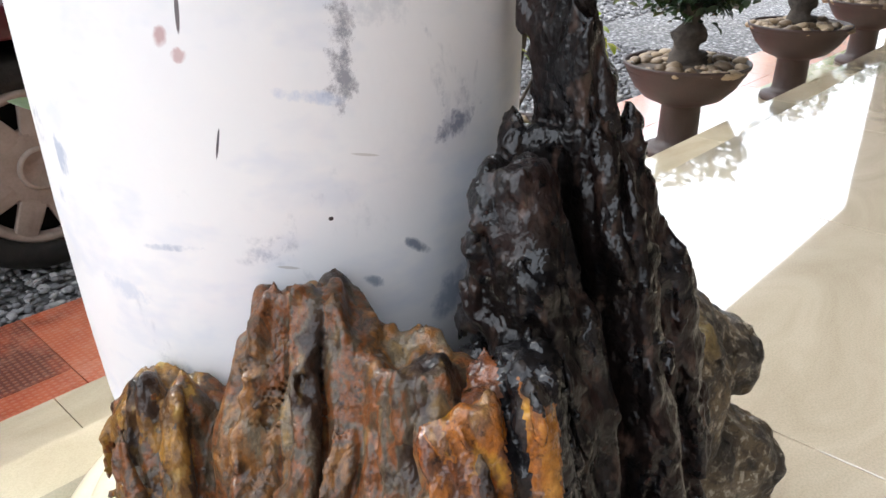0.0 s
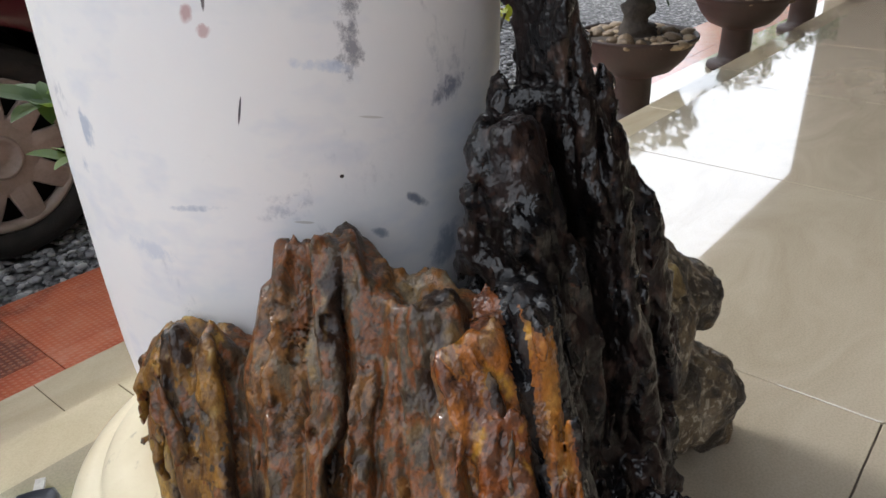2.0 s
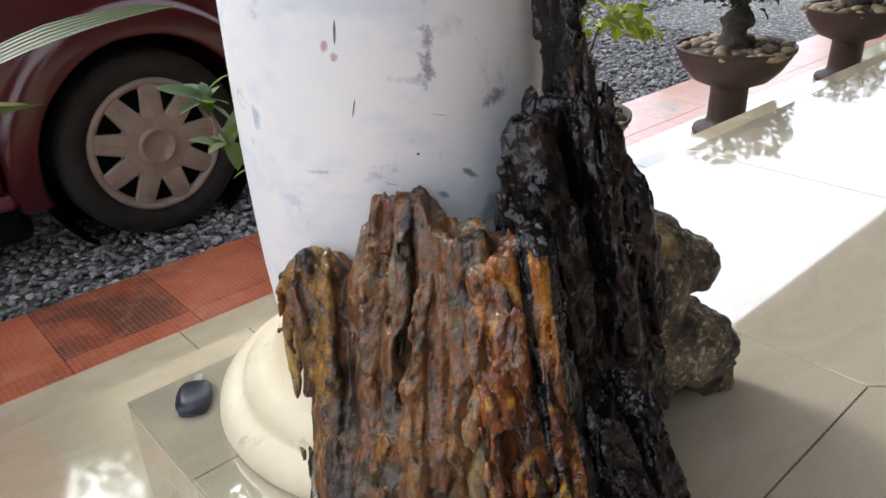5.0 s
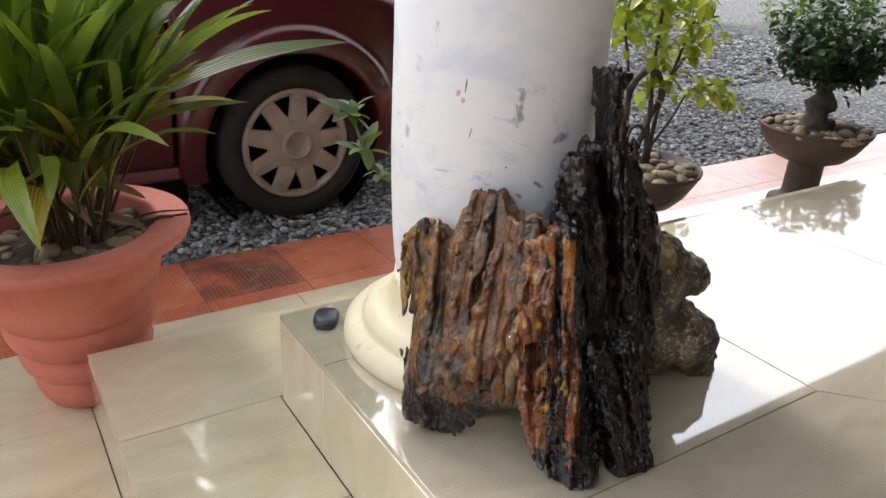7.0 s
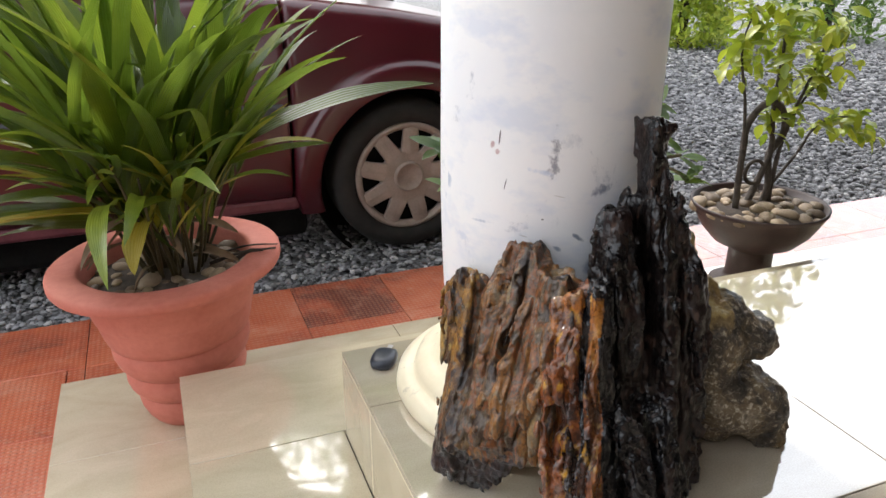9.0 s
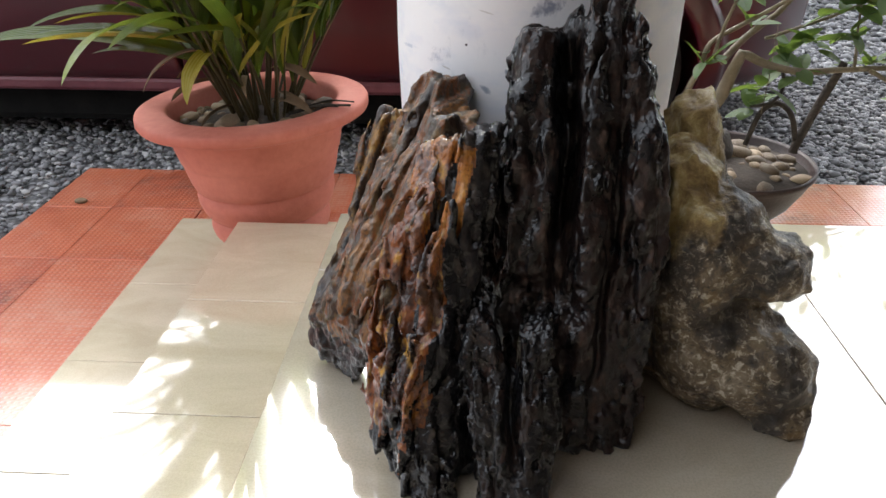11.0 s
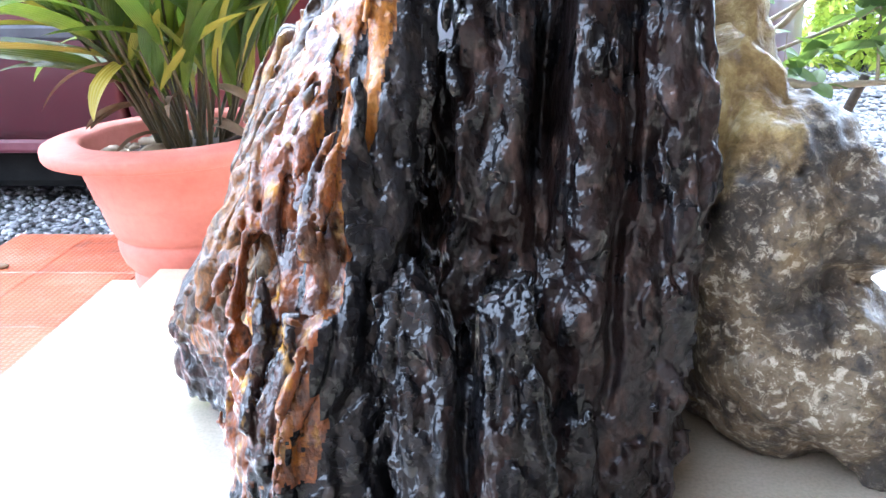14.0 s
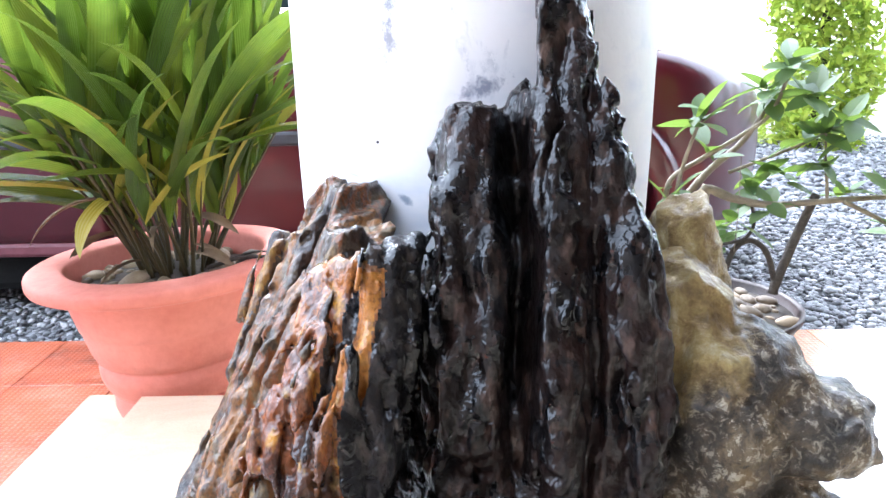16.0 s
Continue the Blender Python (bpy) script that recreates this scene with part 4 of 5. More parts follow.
        rows.append([spoke_bm.verts.new(p) for p in ((r_, -hw, z_ + 0.016), (r_, -hw, z_ + 0.003), (r_, -hw + 0.004, z_), (r_, 0, z_ - 0.0025), (r_, hw - 0.004, z_), (r_, hw, z_ + 0.003), (r_, hw, z_ + 0.016))])
    for p, q in zip(rows, rows[1:]):
        for k in range(6):
            spoke_bm.faces.new((p[k], p[k + 1], q[k + 1], q[k]))
    bmesh.ops.recalc_face_normals(spoke_bm, faces=spoke_bm.faces[:])
    spoke = mesh_of("spoke", spoke_bm, M_HUB)
    for k in range(9):
        part("spoke", spoke, M_HUB, wheel, at=Matrix.Rotation(2 * math.pi * k / 9 - math.radians(86), 4, "Z"))
    lozenge = bmesh.new()
    bmesh.ops.create_cone(lozenge, segments=4, radius1=0.012, radius2=0.009, depth=0.004, cap_ends=True)
    part("badge", lozenge, M_HUB, wheel, "plain diamond badge", at=Matrix.Translation((0, 0, -0.012)) @ Matrix.Diagonal((1.0, 1.45, 1, 1)))
    return t


car()


# ---------------------------------------------------------------- leaves
def leaf_material(name, c1, c2, c3, rough=0.35, ribs=0.0, trans=0.25):
    m, nt, b = material(name, rough)
    uv = nt.nodes.new("ShaderNodeUVMap")
    sep = node(nt, "SeparateXYZ", Vector=uv.outputs[0])
    oi = nt.nodes.new("ShaderNodeObjectInfo")
    gi = nt.nodes.new("ShaderNodeNewGeometry")
    v = mapped(nt, (1, 1, 1))
    n = noise_(nt, v, 16, 4)
    f = math_(nt, "ADD", math_(nt, "MULTIPLY", n, 0.5), math_(nt, "MULTIPLY", math_(nt, "FRACT", math_(nt, "ADD", oi.outputs["Random"], gi.outputs["Random Per Island"])), 0.55))
    col = ramp(nt, f, [(0.25, c1), (0.55, c2), (0.85, c3)])
    put(nt, b, Base_Color=col)
    if ribs:
        wave = math_(nt, "SINE", math_(nt, "MULTIPLY", sep.outputs[0], ribs))
        put(nt, b, Normal=bumped(nt, wave, 0.5, 0.0015))
    else:
        mid = math_(nt, "ABSOLUTE", math_(nt, "SUBTRACT", sep.outputs[0], 0.5))
        put(nt, b, Normal=bumped(nt, ramp(nt, mid, [(0.0, (0, 0, 0)), (0.1, (1, 1, 1))]), 0.4, 0.001))
    tr = node(nt, "BsdfTranslucent", Color=mixc(nt, 0.5, col, (0.35, 0.5, 0.05)))
    mx = node(nt, "MixShader", Fac=trans)
    nt.links.new(b.outputs[0], mx.inputs[1])
    nt.links.new(tr.outputs[0], mx.inputs[2])
    nt.links.new(mx.outputs[0], nt.nodes["Material Output"].inputs[0])
    return m


M_BLADE = leaf_material("palm_leaf", (0.016, 0.038, 0.004), (0.060, 0.108, 0.007), (0.20, 0.235, 0.016), 0.38, 60, 0.33)
M_YELLOW = leaf_material("yellowing_leaf", (0.22, 0.22, 0.02), (0.34, 0.29, 0.025), (0.42, 0.31, 0.04), 0.4, 50)
M_FIG = leaf_material("fig_leaf", (0.030, 0.065, 0.024), (0.06, 0.11, 0.040), (0.11, 0.17, 0.06), 0.62, trans=0.35)
M_LIME = leaf_material("lime_leaf", (0.13, 0.18, 0.010), (0.28, 0.32, 0.018), (0.44, 0.42, 0.035), 0.35, trans=0.4)
M_DEEP = leaf_material("dark_bonsai_leaf", (0.010, 0.028, 0.016), (0.022, 0.05, 0.028), (0.05, 0.085, 0.045), 0.28, trans=0.1)
M_HEDGE = leaf_material("conifer_leaf", (0.20, 0.28, 0.03), (0.40, 0.47, 0.05), (0.58, 0.60, 0.10), 0.5, trans=0.4)
M_BUSH = leaf_material("shrub_leaf", (0.03, 0.08, 0.02), (0.08, 0.16, 0.03), (0.16, 0.25, 0.05), 0.4)
M_BARK = mottled("bark", (0.022, 0.017, 0.013), (0.075, 0.058, 0.046), 30, 0.85, bump=0.8, bscale=120)
M_STEM = mottled("pale_stem", (0.13, 0.10, 0.066), (0.26, 0.21, 0.145), 30, 0.7, bump=0.4, bscale=120)
M_STALK = mottled("palm_stalk", (0.032, 0.026, 0.011), (0.095, 0.075, 0.025), 18, 0.6, bump=0.4, bscale=90)
M_DRY = mottled("dry_leaf", (0.12, 0.075, 0.04), (0.25, 0.17, 0.10), 22, 0.8)
M_PEBBLE = mottled("pebble", (0.11, 0.075, 0.045), (0.33, 0.245, 0.155), 22, 0.6, bump=0.2, bscale=90, rnd=0.5)


def blade(length, width, arc, fold=0.25, n=14, tip=0.35, twist=0.0, droop=0.0):
    """A long leaf that starts along +x and bends down by arc (radians)."""
    b = bmesh.new()
    uvl = b.loops.layers.uv.new("UVMap")
    p, ang = Vector((0, 0, 0)), 0.0
    rows = []
    for i in range(n + 1):
        t = i / n
        w = width * min(1.0, (t / 0.18 + 0.18)) * (1.0 if t < 1 - tip else max(0.0, (1 - t) / tip) ** 0.7)
        d, up = Vector((math.cos(ang), 0, math.sin(ang))), Vector((-math.sin(ang), 0, math.cos(ang)))
        a = twist * t
        sd = Vector((0, math.cos(a), 0)) + up * math.sin(a)
        nn = up * math.cos(a) - Vector((0, 1, 0)) * math.sin(a)
        rows.append([b.verts.new(p + sd * (w * q * 0.5) + nn * (abs(q) * fold * w * 0.5)) for q in (-1, -0.5, 0, 0.5, 1)])
        p = p + d * (length / n)
        ang -= (arc + droop * t) / n
    for i in range(n):
        for k in range(4):
            fc = b.faces.new((rows[i][k], rows[i + 1][k], rows[i + 1][k + 1], rows[i][k + 1]))
            for lp, (uu, vv) in zip(fc.loops, ((k / 4, i / n), (k / 4, (i + 1) / n), ((k + 1) / 4, (i + 1) / n), ((k + 1) / 4, i / n))):
                lp[uvl].uv = (uu, vv)
    return b


def leaf(length, width, cup=0.2, bendy=0.3):
    """A small oval leaf on a short stalk, along +x."""
    b = bmesh.new()
    uvl = b.loops.layers.uv.new("UVMap")
    rows = []
    for i in range(7):
        t = i / 6
        w = width * math.sin(math.pi * min(1.0, 0.06 + 0.94 * t)) ** 0.8 if t < 1 else 0.0005
        z = -bendy * length * t * t
        rows.append([b.verts.new((length * t, w * q / 2, z + cup * abs(q) * w * 0.5)) for q in (-1, 0, 1)])
    for i in range(6):
        for k in range(2):
            fc = b.faces.new((rows[i][k], rows[i + 1][k], rows[i + 1][k + 1], rows[i][k + 1]))
            for lp, (uu, vv) in zip(fc.loops, ((k / 2, i / 6), (k / 2, (i + 1) / 6), ((k + 1) / 2, (i + 1) / 6), ((k + 1) / 2, i / 6))):
                lp[uvl].uv = (uu, vv)
    return b


def pebble_mesh(seed, name="pebble", mat=None):
    b = bmesh.new()
    bmesh.ops.create_icosphere(b, subdivisions=2, radius=1)
    for v in b.verts:
        k = 1 + 0.28 * noise.noise(v.co * 0.9 + Vector((seed * 3.1, 0, 0))) + 0.08 * noise.noise(v.co * 2.4 + Vector((seed, 5, 0)))
        v.co = Vector((v.co.x * 1.2, v.co.y * 0.9, v.co.z * 0.62)) * k
    return mesh_of(name, b, mat or M_PEBBLE, True)


PEBBLES = [pebble_mesh(k) for k in range(6)]
rng = random.Random(5)


def scatter_pebbles(owner, radius, z, n, size, sag, avoid=0.0):
    """Loose pebbles lying on the soil of a pot."""
    placed = []
    for _ in range(n * 30):
        if len(placed) >= n:
            break
        a, r = rng.uniform(0, 2 * math.pi), radius * math.sqrt(rng.uniform(avoid ** 2, 1))
        x, y, sz = r * math.cos(a), r * math.sin(a), size * rng.choice((rng.uniform(0.45, 0.8), rng.uniform(0.7, 1.2), rng.uniform(1.0, 1.6)))
        if any((x - q[0]) ** 2 + (y - q[1]) ** 2 < (0.62 * (sz + q[2])) ** 2 for q in placed):
            continue
        placed.append((x, y, sz))
        m = Matrix.Translation((x, y, z + sag * (1 - (r / radius) ** 2) + sz * 0.25)) @ pose(0, 0, 0, rng.uniform(-15, 15), rng.uniform(-15, 15), rng.uniform(0, 360)) @ Matrix.Diagonal((sz, sz, sz, 1))
        part("pebble", rng.choice(PEBBLES), M_PEBBLE, owner, at=m)


# ---------------------------------------------------------------- the potted palm
def potted_palm():
    t = thing("potted_palm", pose(-0.258, 0.503, Z2 + 0.003, 0, -2.6, 0), "young palm in a ribbed terracotta pot with pebbles", "plant")
    H = 0.397
    prof = [(0.0, 0.0), (0.094, 0.0), (0.099, 0.003), (0.110, 0.020), (0.118, 0.042), (0.120, 0.058), (0.117, 0.072), (0.115, 0.077), (0.124, 0.082), (0.134, 0.096), (0.138, 0.112), (0.137, 0.127), (0.133, 0.138), (0.131, 0.141),
            (0.139, 0.145), (0.149, 0.160), (0.155, 0.180), (0.156, 0.196), (0.152, 0.207), (0.150, 0.211), (0.158, 0.216), (0.165, 0.234), (0.170, 0.256), (0.174, 0.276), (0.1745, 0.280), (0.178, 0.283), (0.1785, 0.287), (0.180, 0.291), (0.186, 0.318), (0.193, 0.344), (0.200, 0.358),
            (0.240, 0.366), (0.249, 0.370), (0.252, 0.376), (0.252, 0.388), (0.250, 0.3925), (0.246, 0.3945), (0.215, 0.3965), (0.190, H - 0.001), (0.184, H - 0.004), (0.181, H - 0.012), (0.176, H - 0.06), (0.165, 0.30), (0.0, 0.30)]
    part("pot", lathe(prof, 96, 0.004, 2), M_POT, t, "ribbed terracotta pot with a wide rim", smooth=True)
    soil = lathe([(0.0, H - 0.030), (0.08, H - 0.033), (0.14, H - 0.042), (0.181, H - 0.05), (0.181, H - 0.07), (0.0, H - 0.07)], 40, 0.05, 4)
    part("soil", soil, M_EARTH, t, "dark damp soil", smooth=True)
    scatter_pebbles(t, 0.165, H - 0.046, 52, 0.016, 0.012, 0.45)
    r = random.Random(8)
    kinds = [mesh_of("leaf", blade(L, w, a, 0.3, twist=tw, droop=dr), M_BLADE, True) for L, w, a, tw, dr in
             ((0.62, 0.033, 0.35, 0.3, 0.9), (0.54, 0.040, 0.5, -0.4, 1.1), (0.46, 0.030, 0.6, 0.5, 0.9), (0.66, 0.042, 0.3, -0.2, 0.8), (0.34, 0.024, 0.5, 0.2, 0.6), (0.60, 0.046, 0.4, 0.15, 0.9))]
    yell = [mesh_of("leaf", blade(L, w, a, 0.3, twist=tw), M_YELLOW, True) for L, w, a, tw in ((0.40, 0.032, 0.7, 0.5), (0.34, 0.030, 0.9, -0.3))]
    dry = mesh_of("leaf", blade(0.12, 0.018, 1.0, 0.5, twist=1.2), M_DRY, True)
    stalk = mesh_of("stalk", tube(bend([(0, 0, 0), (0.004, 0.003, 0.10), (0.012, 0.0, 0.22), (0.03, 0.0, 0.36)], 4), [0.0052 - 0.0030 * k / 12 for k in range(13)], 7), M_STALK, True)
    for k in range(46):
        a, rad = r.uniform(0, 2 * math.pi), 0.068 * math.sqrt(r.random())
        x, y = 0.02 + rad * math.cos(a), 0.0 + rad * math.sin(a)
        turn = math.degrees(a) + r.uniform(-35, 35)
        tilt = 6 + 330 * rad * r.uniform(0.5, 1.2)
        zb = H - 0.038
        sc = r.uniform(0.6, 1.05)
        m = Matrix.Translation((x, y, zb)) @ Matrix.Rotation(radians(turn), 4, "Z") @ Matrix.Rotation(radians(tilt), 4, "Y") @ Matrix.Diagonal((sc, sc, sc, 1))
        part("stalk", stalk, M_STALK, t, at=m)
        for j in range(r.choice((4, 5, 6))):
            h = r.uniform(0.12, 0.36)
            q = m @ Vector((0.03 * (h / 0.36) ** 2, 0, h))
            lift = r.choice((r.uniform(58, 86), r.uniform(45, 80), r.uniform(28, 55), r.uniform(15, 40) if h < 0.26 else r.uniform(50, 80)))
            way = turn + r.uniform(-95, 95)
            if math.cos(radians(way)) > 0.3 and lift < 56:
                lift += 32
            low = h < 0.24 and r.random() < 0.35
            me = r.choice(yell) if low else r.choice(kinds)
            s2 = r.uniform(0.6, 1.0)
            part("leaf", me, M_BLADE, t, at=Matrix.Translation(q) @ Matrix.Rotation(radians(way), 4, "Z") @ Matrix.Rotation(radians(-lift), 4, "Y") @ Matrix.Rotation(r.uniform(-0.6, 0.6), 4, "X") @ Matrix.Diagonal((s2, s2, s2, 1)))
    tall = [mesh_of("leaf", blade(L, w, a, 0.3, twist=tw, droop=dr), M_BLADE, True) for L, w, a, tw, dr in ((0.74, 0.040, 0.35, 0.3, 0.8), (0.84, 0.046, 0.3, -0.3, 0.9), (0.66, 0.036, 0.5, 0.2, 0.6))]
    for k in range(34):
        a, h = r.uniform(0, 2 * math.pi), r.uniform(0.12, 0.34)
        q = Vector((0.02 + 0.09 * math.cos(a), 0.09 * math.sin(a), H + h))
        part("leaf", r.choice(tall), M_BLADE, t, at=Matrix.Translation(q) @ Matrix.Rotation(a + r.uniform(-0.9, 0.9), 4, "Z") @ Matrix.Rotation(radians(-r.uniform(56, 86)), 4, "Y") @ Matrix.Rotation(r.uniform(-0.7, 0.7), 4, "X"))
    # the long leaf over the wheel and the yellow ones low down
    for p0, turn, lift, L, w, arc, mt in (((0.10, -0.03, 0.575), -7, 32, 0.56, 0.074, 0.60, M_BLADE), ((0.10, -0.03, 0.555), -6, 41, 0.30, 0.026, 1.05, M_YELLOW), ((-0.04, -0.09, 0.53), 190, 16, 0.36, 0.058, 0.42, M_YELLOW),
                                          ((-0.02, -0.08, 0.545), 186, 28, 0.33, 0.034, 0.75, M_YELLOW), ((0.06, -0.05, 0.56), -14, 26, 0.34, 0.034, 0.5, M_BLADE), ((-0.01, -0.10, 0.53), 250, 10, 0.17, 0.050, 1.5, M_YELLOW), ((-0.04, -0.10, 0.525), 222, 14, 0.17, 0.032, 1.3, M_DRY)):
        part("leaf", mesh_of("leaf", blade(L, w, arc, 0.3, twist=0.3), mt, True), mt, t, "yellowing drooping leaf" if mt is M_YELLOW else "", at=Matrix.Translation(p0) @ Matrix.Rotation(radians(turn), 4, "Z") @ Matrix.Rotation(radians(-lift), 4, "Y"))
    for k in range(9):
        a = r.uniform(0, 2 * math.pi)
        part("leaf", dry, M_DRY, t, "dry curled leaf", at=Matrix.Translation((0.06 * math.cos(a), 0.06 * math.sin(a), H + r.uniform(0.0, 0.1))) @ Matrix.Rotation(a, 4, "Z") @ Matrix.Rotation(r.uniform(-0.5, 0.3), 4, "Y"))
    for p0, p1, rad in (((0.09, -0.05, H - 0.02), (0.232, -0.095, H + 0.008), 0.0045), ((0.12, 0.0, H - 0.02), (0.238, -0.085, H + 0.012), 0.003), ((0.15, -0.06, H - 0.015), (0.205, -0.09, H + 0.006), 0.006)):
        mid = [(a_ + b_) / 2 for a_, b_ in zip(p0, p1)]
        part("twig", tube(bend([p0, (mid[0], mid[1], mid[2] + 0.008), p1], 4), [rad * (1 - 0.06 * k) for k in range(9)], 6, 0.4), M_BARK, t, "dry brown stalk lying over the rim", smooth=True)
    return t


potted_palm()


# ---------------------------------------------------------------- bonsai bowls on pedestals
def bowl(t, r, h, foot=True):
    prof = [(0.0, 0.0), (0.115, 0.0), (0.120, 0.010), (0.116, 0.026), (0.100, 0.034), (0.078, 0.040), (0.070, 0.06), (0.068, h - 0.155), (0.085, h - 0.145), (r * 0.62, h - 0.125), (r * 0.80, h - 0.085), (r * 0.91, h - 0.045), (r * 0.97, h - 0.018),
            (r, h - 0.012), (r * 1.005, h - 0.002), (r * 0.985, h), (r * 0.95, h - 0.006), (r * 0.93, h - 0.03), (0.0, h - 0.035)]
    part("bowl", lathe(prof, 72, 0.006, 1), M_BOWL, t, "dark brown clay bowl on a round pedestal", smooth=True)
    part("soil", lathe([(0.0, h - 0.004), (r * 0.5, h - 0.010), (r * 0.93, h - 0.022), (r * 0.93, h - 0.034), (0, h - 0.034)], 40, 0.05, 3), M_EARTH, t, smooth=True)


def put_leaves(t, meshes, mat, spots, r, lift=(-40, 50), scale=(0.7, 1.15)):
    for q in spots:
        s2 = r.uniform(*scale)
        part("leaf", r.choice(meshes), mat, t, at=Matrix.Translation(q) @ Matrix.Rotation(r.uniform(0, 6.283), 4, "Z") @ Matrix.Rotation(radians(-r.uniform(*lift)), 4, "Y") @ Matrix.Rotation(r.uniform(-0.7, 0.7), 4, "X") @ Matrix.Diagonal((s2, s2, s2, 1)))


def leaf_cloud(meshes, spots, r, lift=(-40, 50), scale=(0.7, 1.2)):
    """Many small leaves in one mesh."""
    vs, fs, uvs, off = [], [], [], 0
    packs = []
    for me in meshes:
        co = np.empty(3 * len(me.vertices)); me.vertices.foreach_get("co", co)
        fc = [tuple(p.vertices) for p in me.polygons]
        packs.append((co.reshape(-1, 3), fc))
    for q in spots:
        co, fc = r.choice(packs)
        s2 = r.uniform(*scale)
        m = np.array(Matrix.Rotation(r.uniform(0, 6.283), 3, "Z") @ Matrix.Rotation(radians(-r.uniform(*lift)), 3, "Y") @ Matrix.Rotation(r.uniform(-0.7, 0.7), 3, "X")) * s2
        vs.append(co @ m.T + np.array(q))
        fs.extend(tuple(k + off for k in f) for f in fc)
        off += len(co)
    me = bpy.data.meshes.new("leaves")
    me.from_pydata(np.concatenate(vs).tolist(), [], fs)
    me.uv_layers.new(name="UVMap")
    me.shade_smooth()
    return me


L_LIME = [mesh_of("leaf", leaf(L, w, 0.25, bd), M_LIME, True) for L, w, bd in ((0.052, 0.028, 0.3), (0.044, 0.026, 0.5), (0.060, 0.030, 0.2))]
L_FIG = [mesh_of("leaf", leaf(L, w, 0.2, bd), M_FIG, True) for L, w, bd in ((0.076, 0.036, 0.15), (0.062, 0.033, 0.3), (0.084, 0.038, 0.1))]
L_DEEP = [mesh_of("leaf", leaf(L, w, 0.3, bd), M_DEEP, True) for L, w, bd in ((0.040, 0.024, 0.3), (0.034, 0.022, 0.2))]


def curly_bonsai():
    t = thing("bonsai", (1.47, 0.54, Z2), "curly-stemmed bonsai with lime green leaves in a brown bowl", "plant", "row of bonsai bowls")
    h = 0.30
    bowl(t, 0.205, h)
    scatter_pebbles(t, 0.185, h - 0.022, 56, 0.021, 0.012, 0.2)
    r = random.Random(21)
    z0 = h - 0.01
    limbs = []
    grow = lambda p: Vector((p[0] * 1.15, p[1] * 1.15, z0 + (p[2] - z0) * 1.2))
    for pts, ra, rb in (
        ([(-0.08, 0, z0), (-0.085, 0.0, z0 + 0.12), (-0.07, 0.01, z0 + 0.22), (-0.02, 0.0, z0 + 0.27), (0.03, 0.0, z0 + 0.24), (0.04, 0.0, z0 + 0.18), (0.015, 0.01, z0 + 0.13), (0.02, 0.0, z0 + 0.05), (0.0, 0.0, z0 - 0.02)], 0.010, 0.011),
        ([(-0.05, 0.0, z0 + 0.0), (-0.01, 0.01, z0 + 0.06), (0.01, 0.0, z0 + 0.14), (-0.005, 0.0, z0 + 0.24), (0.005, 0.01, z0 + 0.36), (-0.01, 0.0, z0 + 0.48)], 0.012, 0.004),
        ([(0.03, 0.0, z0), (0.035, 0.0, z0 + 0.12), (0.06, 0.0, z0 + 0.22), (0.12, 0.01, z0 + 0.34), (0.15, 0.0, z0 + 0.45)], 0.008, 0.003),
        ([(0.03, 0.0, z0 + 0.05), (0.09, -0.01, z0 + 0.13), (0.16, 0.0, z0 + 0.20), (0.26, 0.0, z0 + 0.21), (0.32, 0.0, z0 + 0.17)], 0.005, 0.002),
        ([(0.05, 0.0, z0 + 0.2), (0.13, 0.02, z0 + 0.28), (0.22, 0.0, z0 + 0.36)], 0.005, 0.002),
        ([(-0.08, 0.0, z0 + 0.1), (-0.10, 0.0, z0 + 0.26), (-0.12, 0.02, z0 + 0.40), (-0.11, 0.0, z0 + 0.50)], 0.006, 0.002),
    ):
        c = bend([grow(p) for p in pts], 6)
        limbs.append(c)
        part("trunk", tube(c, [ra + (rb - ra) * i / (len(c) - 1) for i in range(len(c))], 8, 0.25), M_BARK, t, smooth=True)
    loop = [(-0.03 + 0.036 * math.cos(a), 0.01, z0 + 0.105 + 0.036 * math.sin(a)) for a in [k * 2 * math.pi / 24 for k in range(23)]]
    part("trunk", tube(loop, [0.006] * 23, 8), M_BARK, t, "stem grown into a ring", smooth=True)
    spots = []
    for c in limbs[1:]:
        for p in c[len(c) // 2:]:
            for _ in range(5):
                spots.append(p + Vector((r.gauss(0, 0.022), r.gauss(0, 0.03), r.gauss(0, 0.016))))
    for _ in range(150):
        a, q = r.uniform(0, 6.283), r.random() ** 0.5
        spots.append(Vector((-0.01 + 0.20 * q * math.cos(a), 0.15 * q * math.sin(a), z0 + 0.52 + r.uniform(-0.07, 0.12) - 0.05 * q)))
    put_leaves(t, L_LIME, M_LIME, spots, r, (-60, 30))
    return t


curly_bonsai()


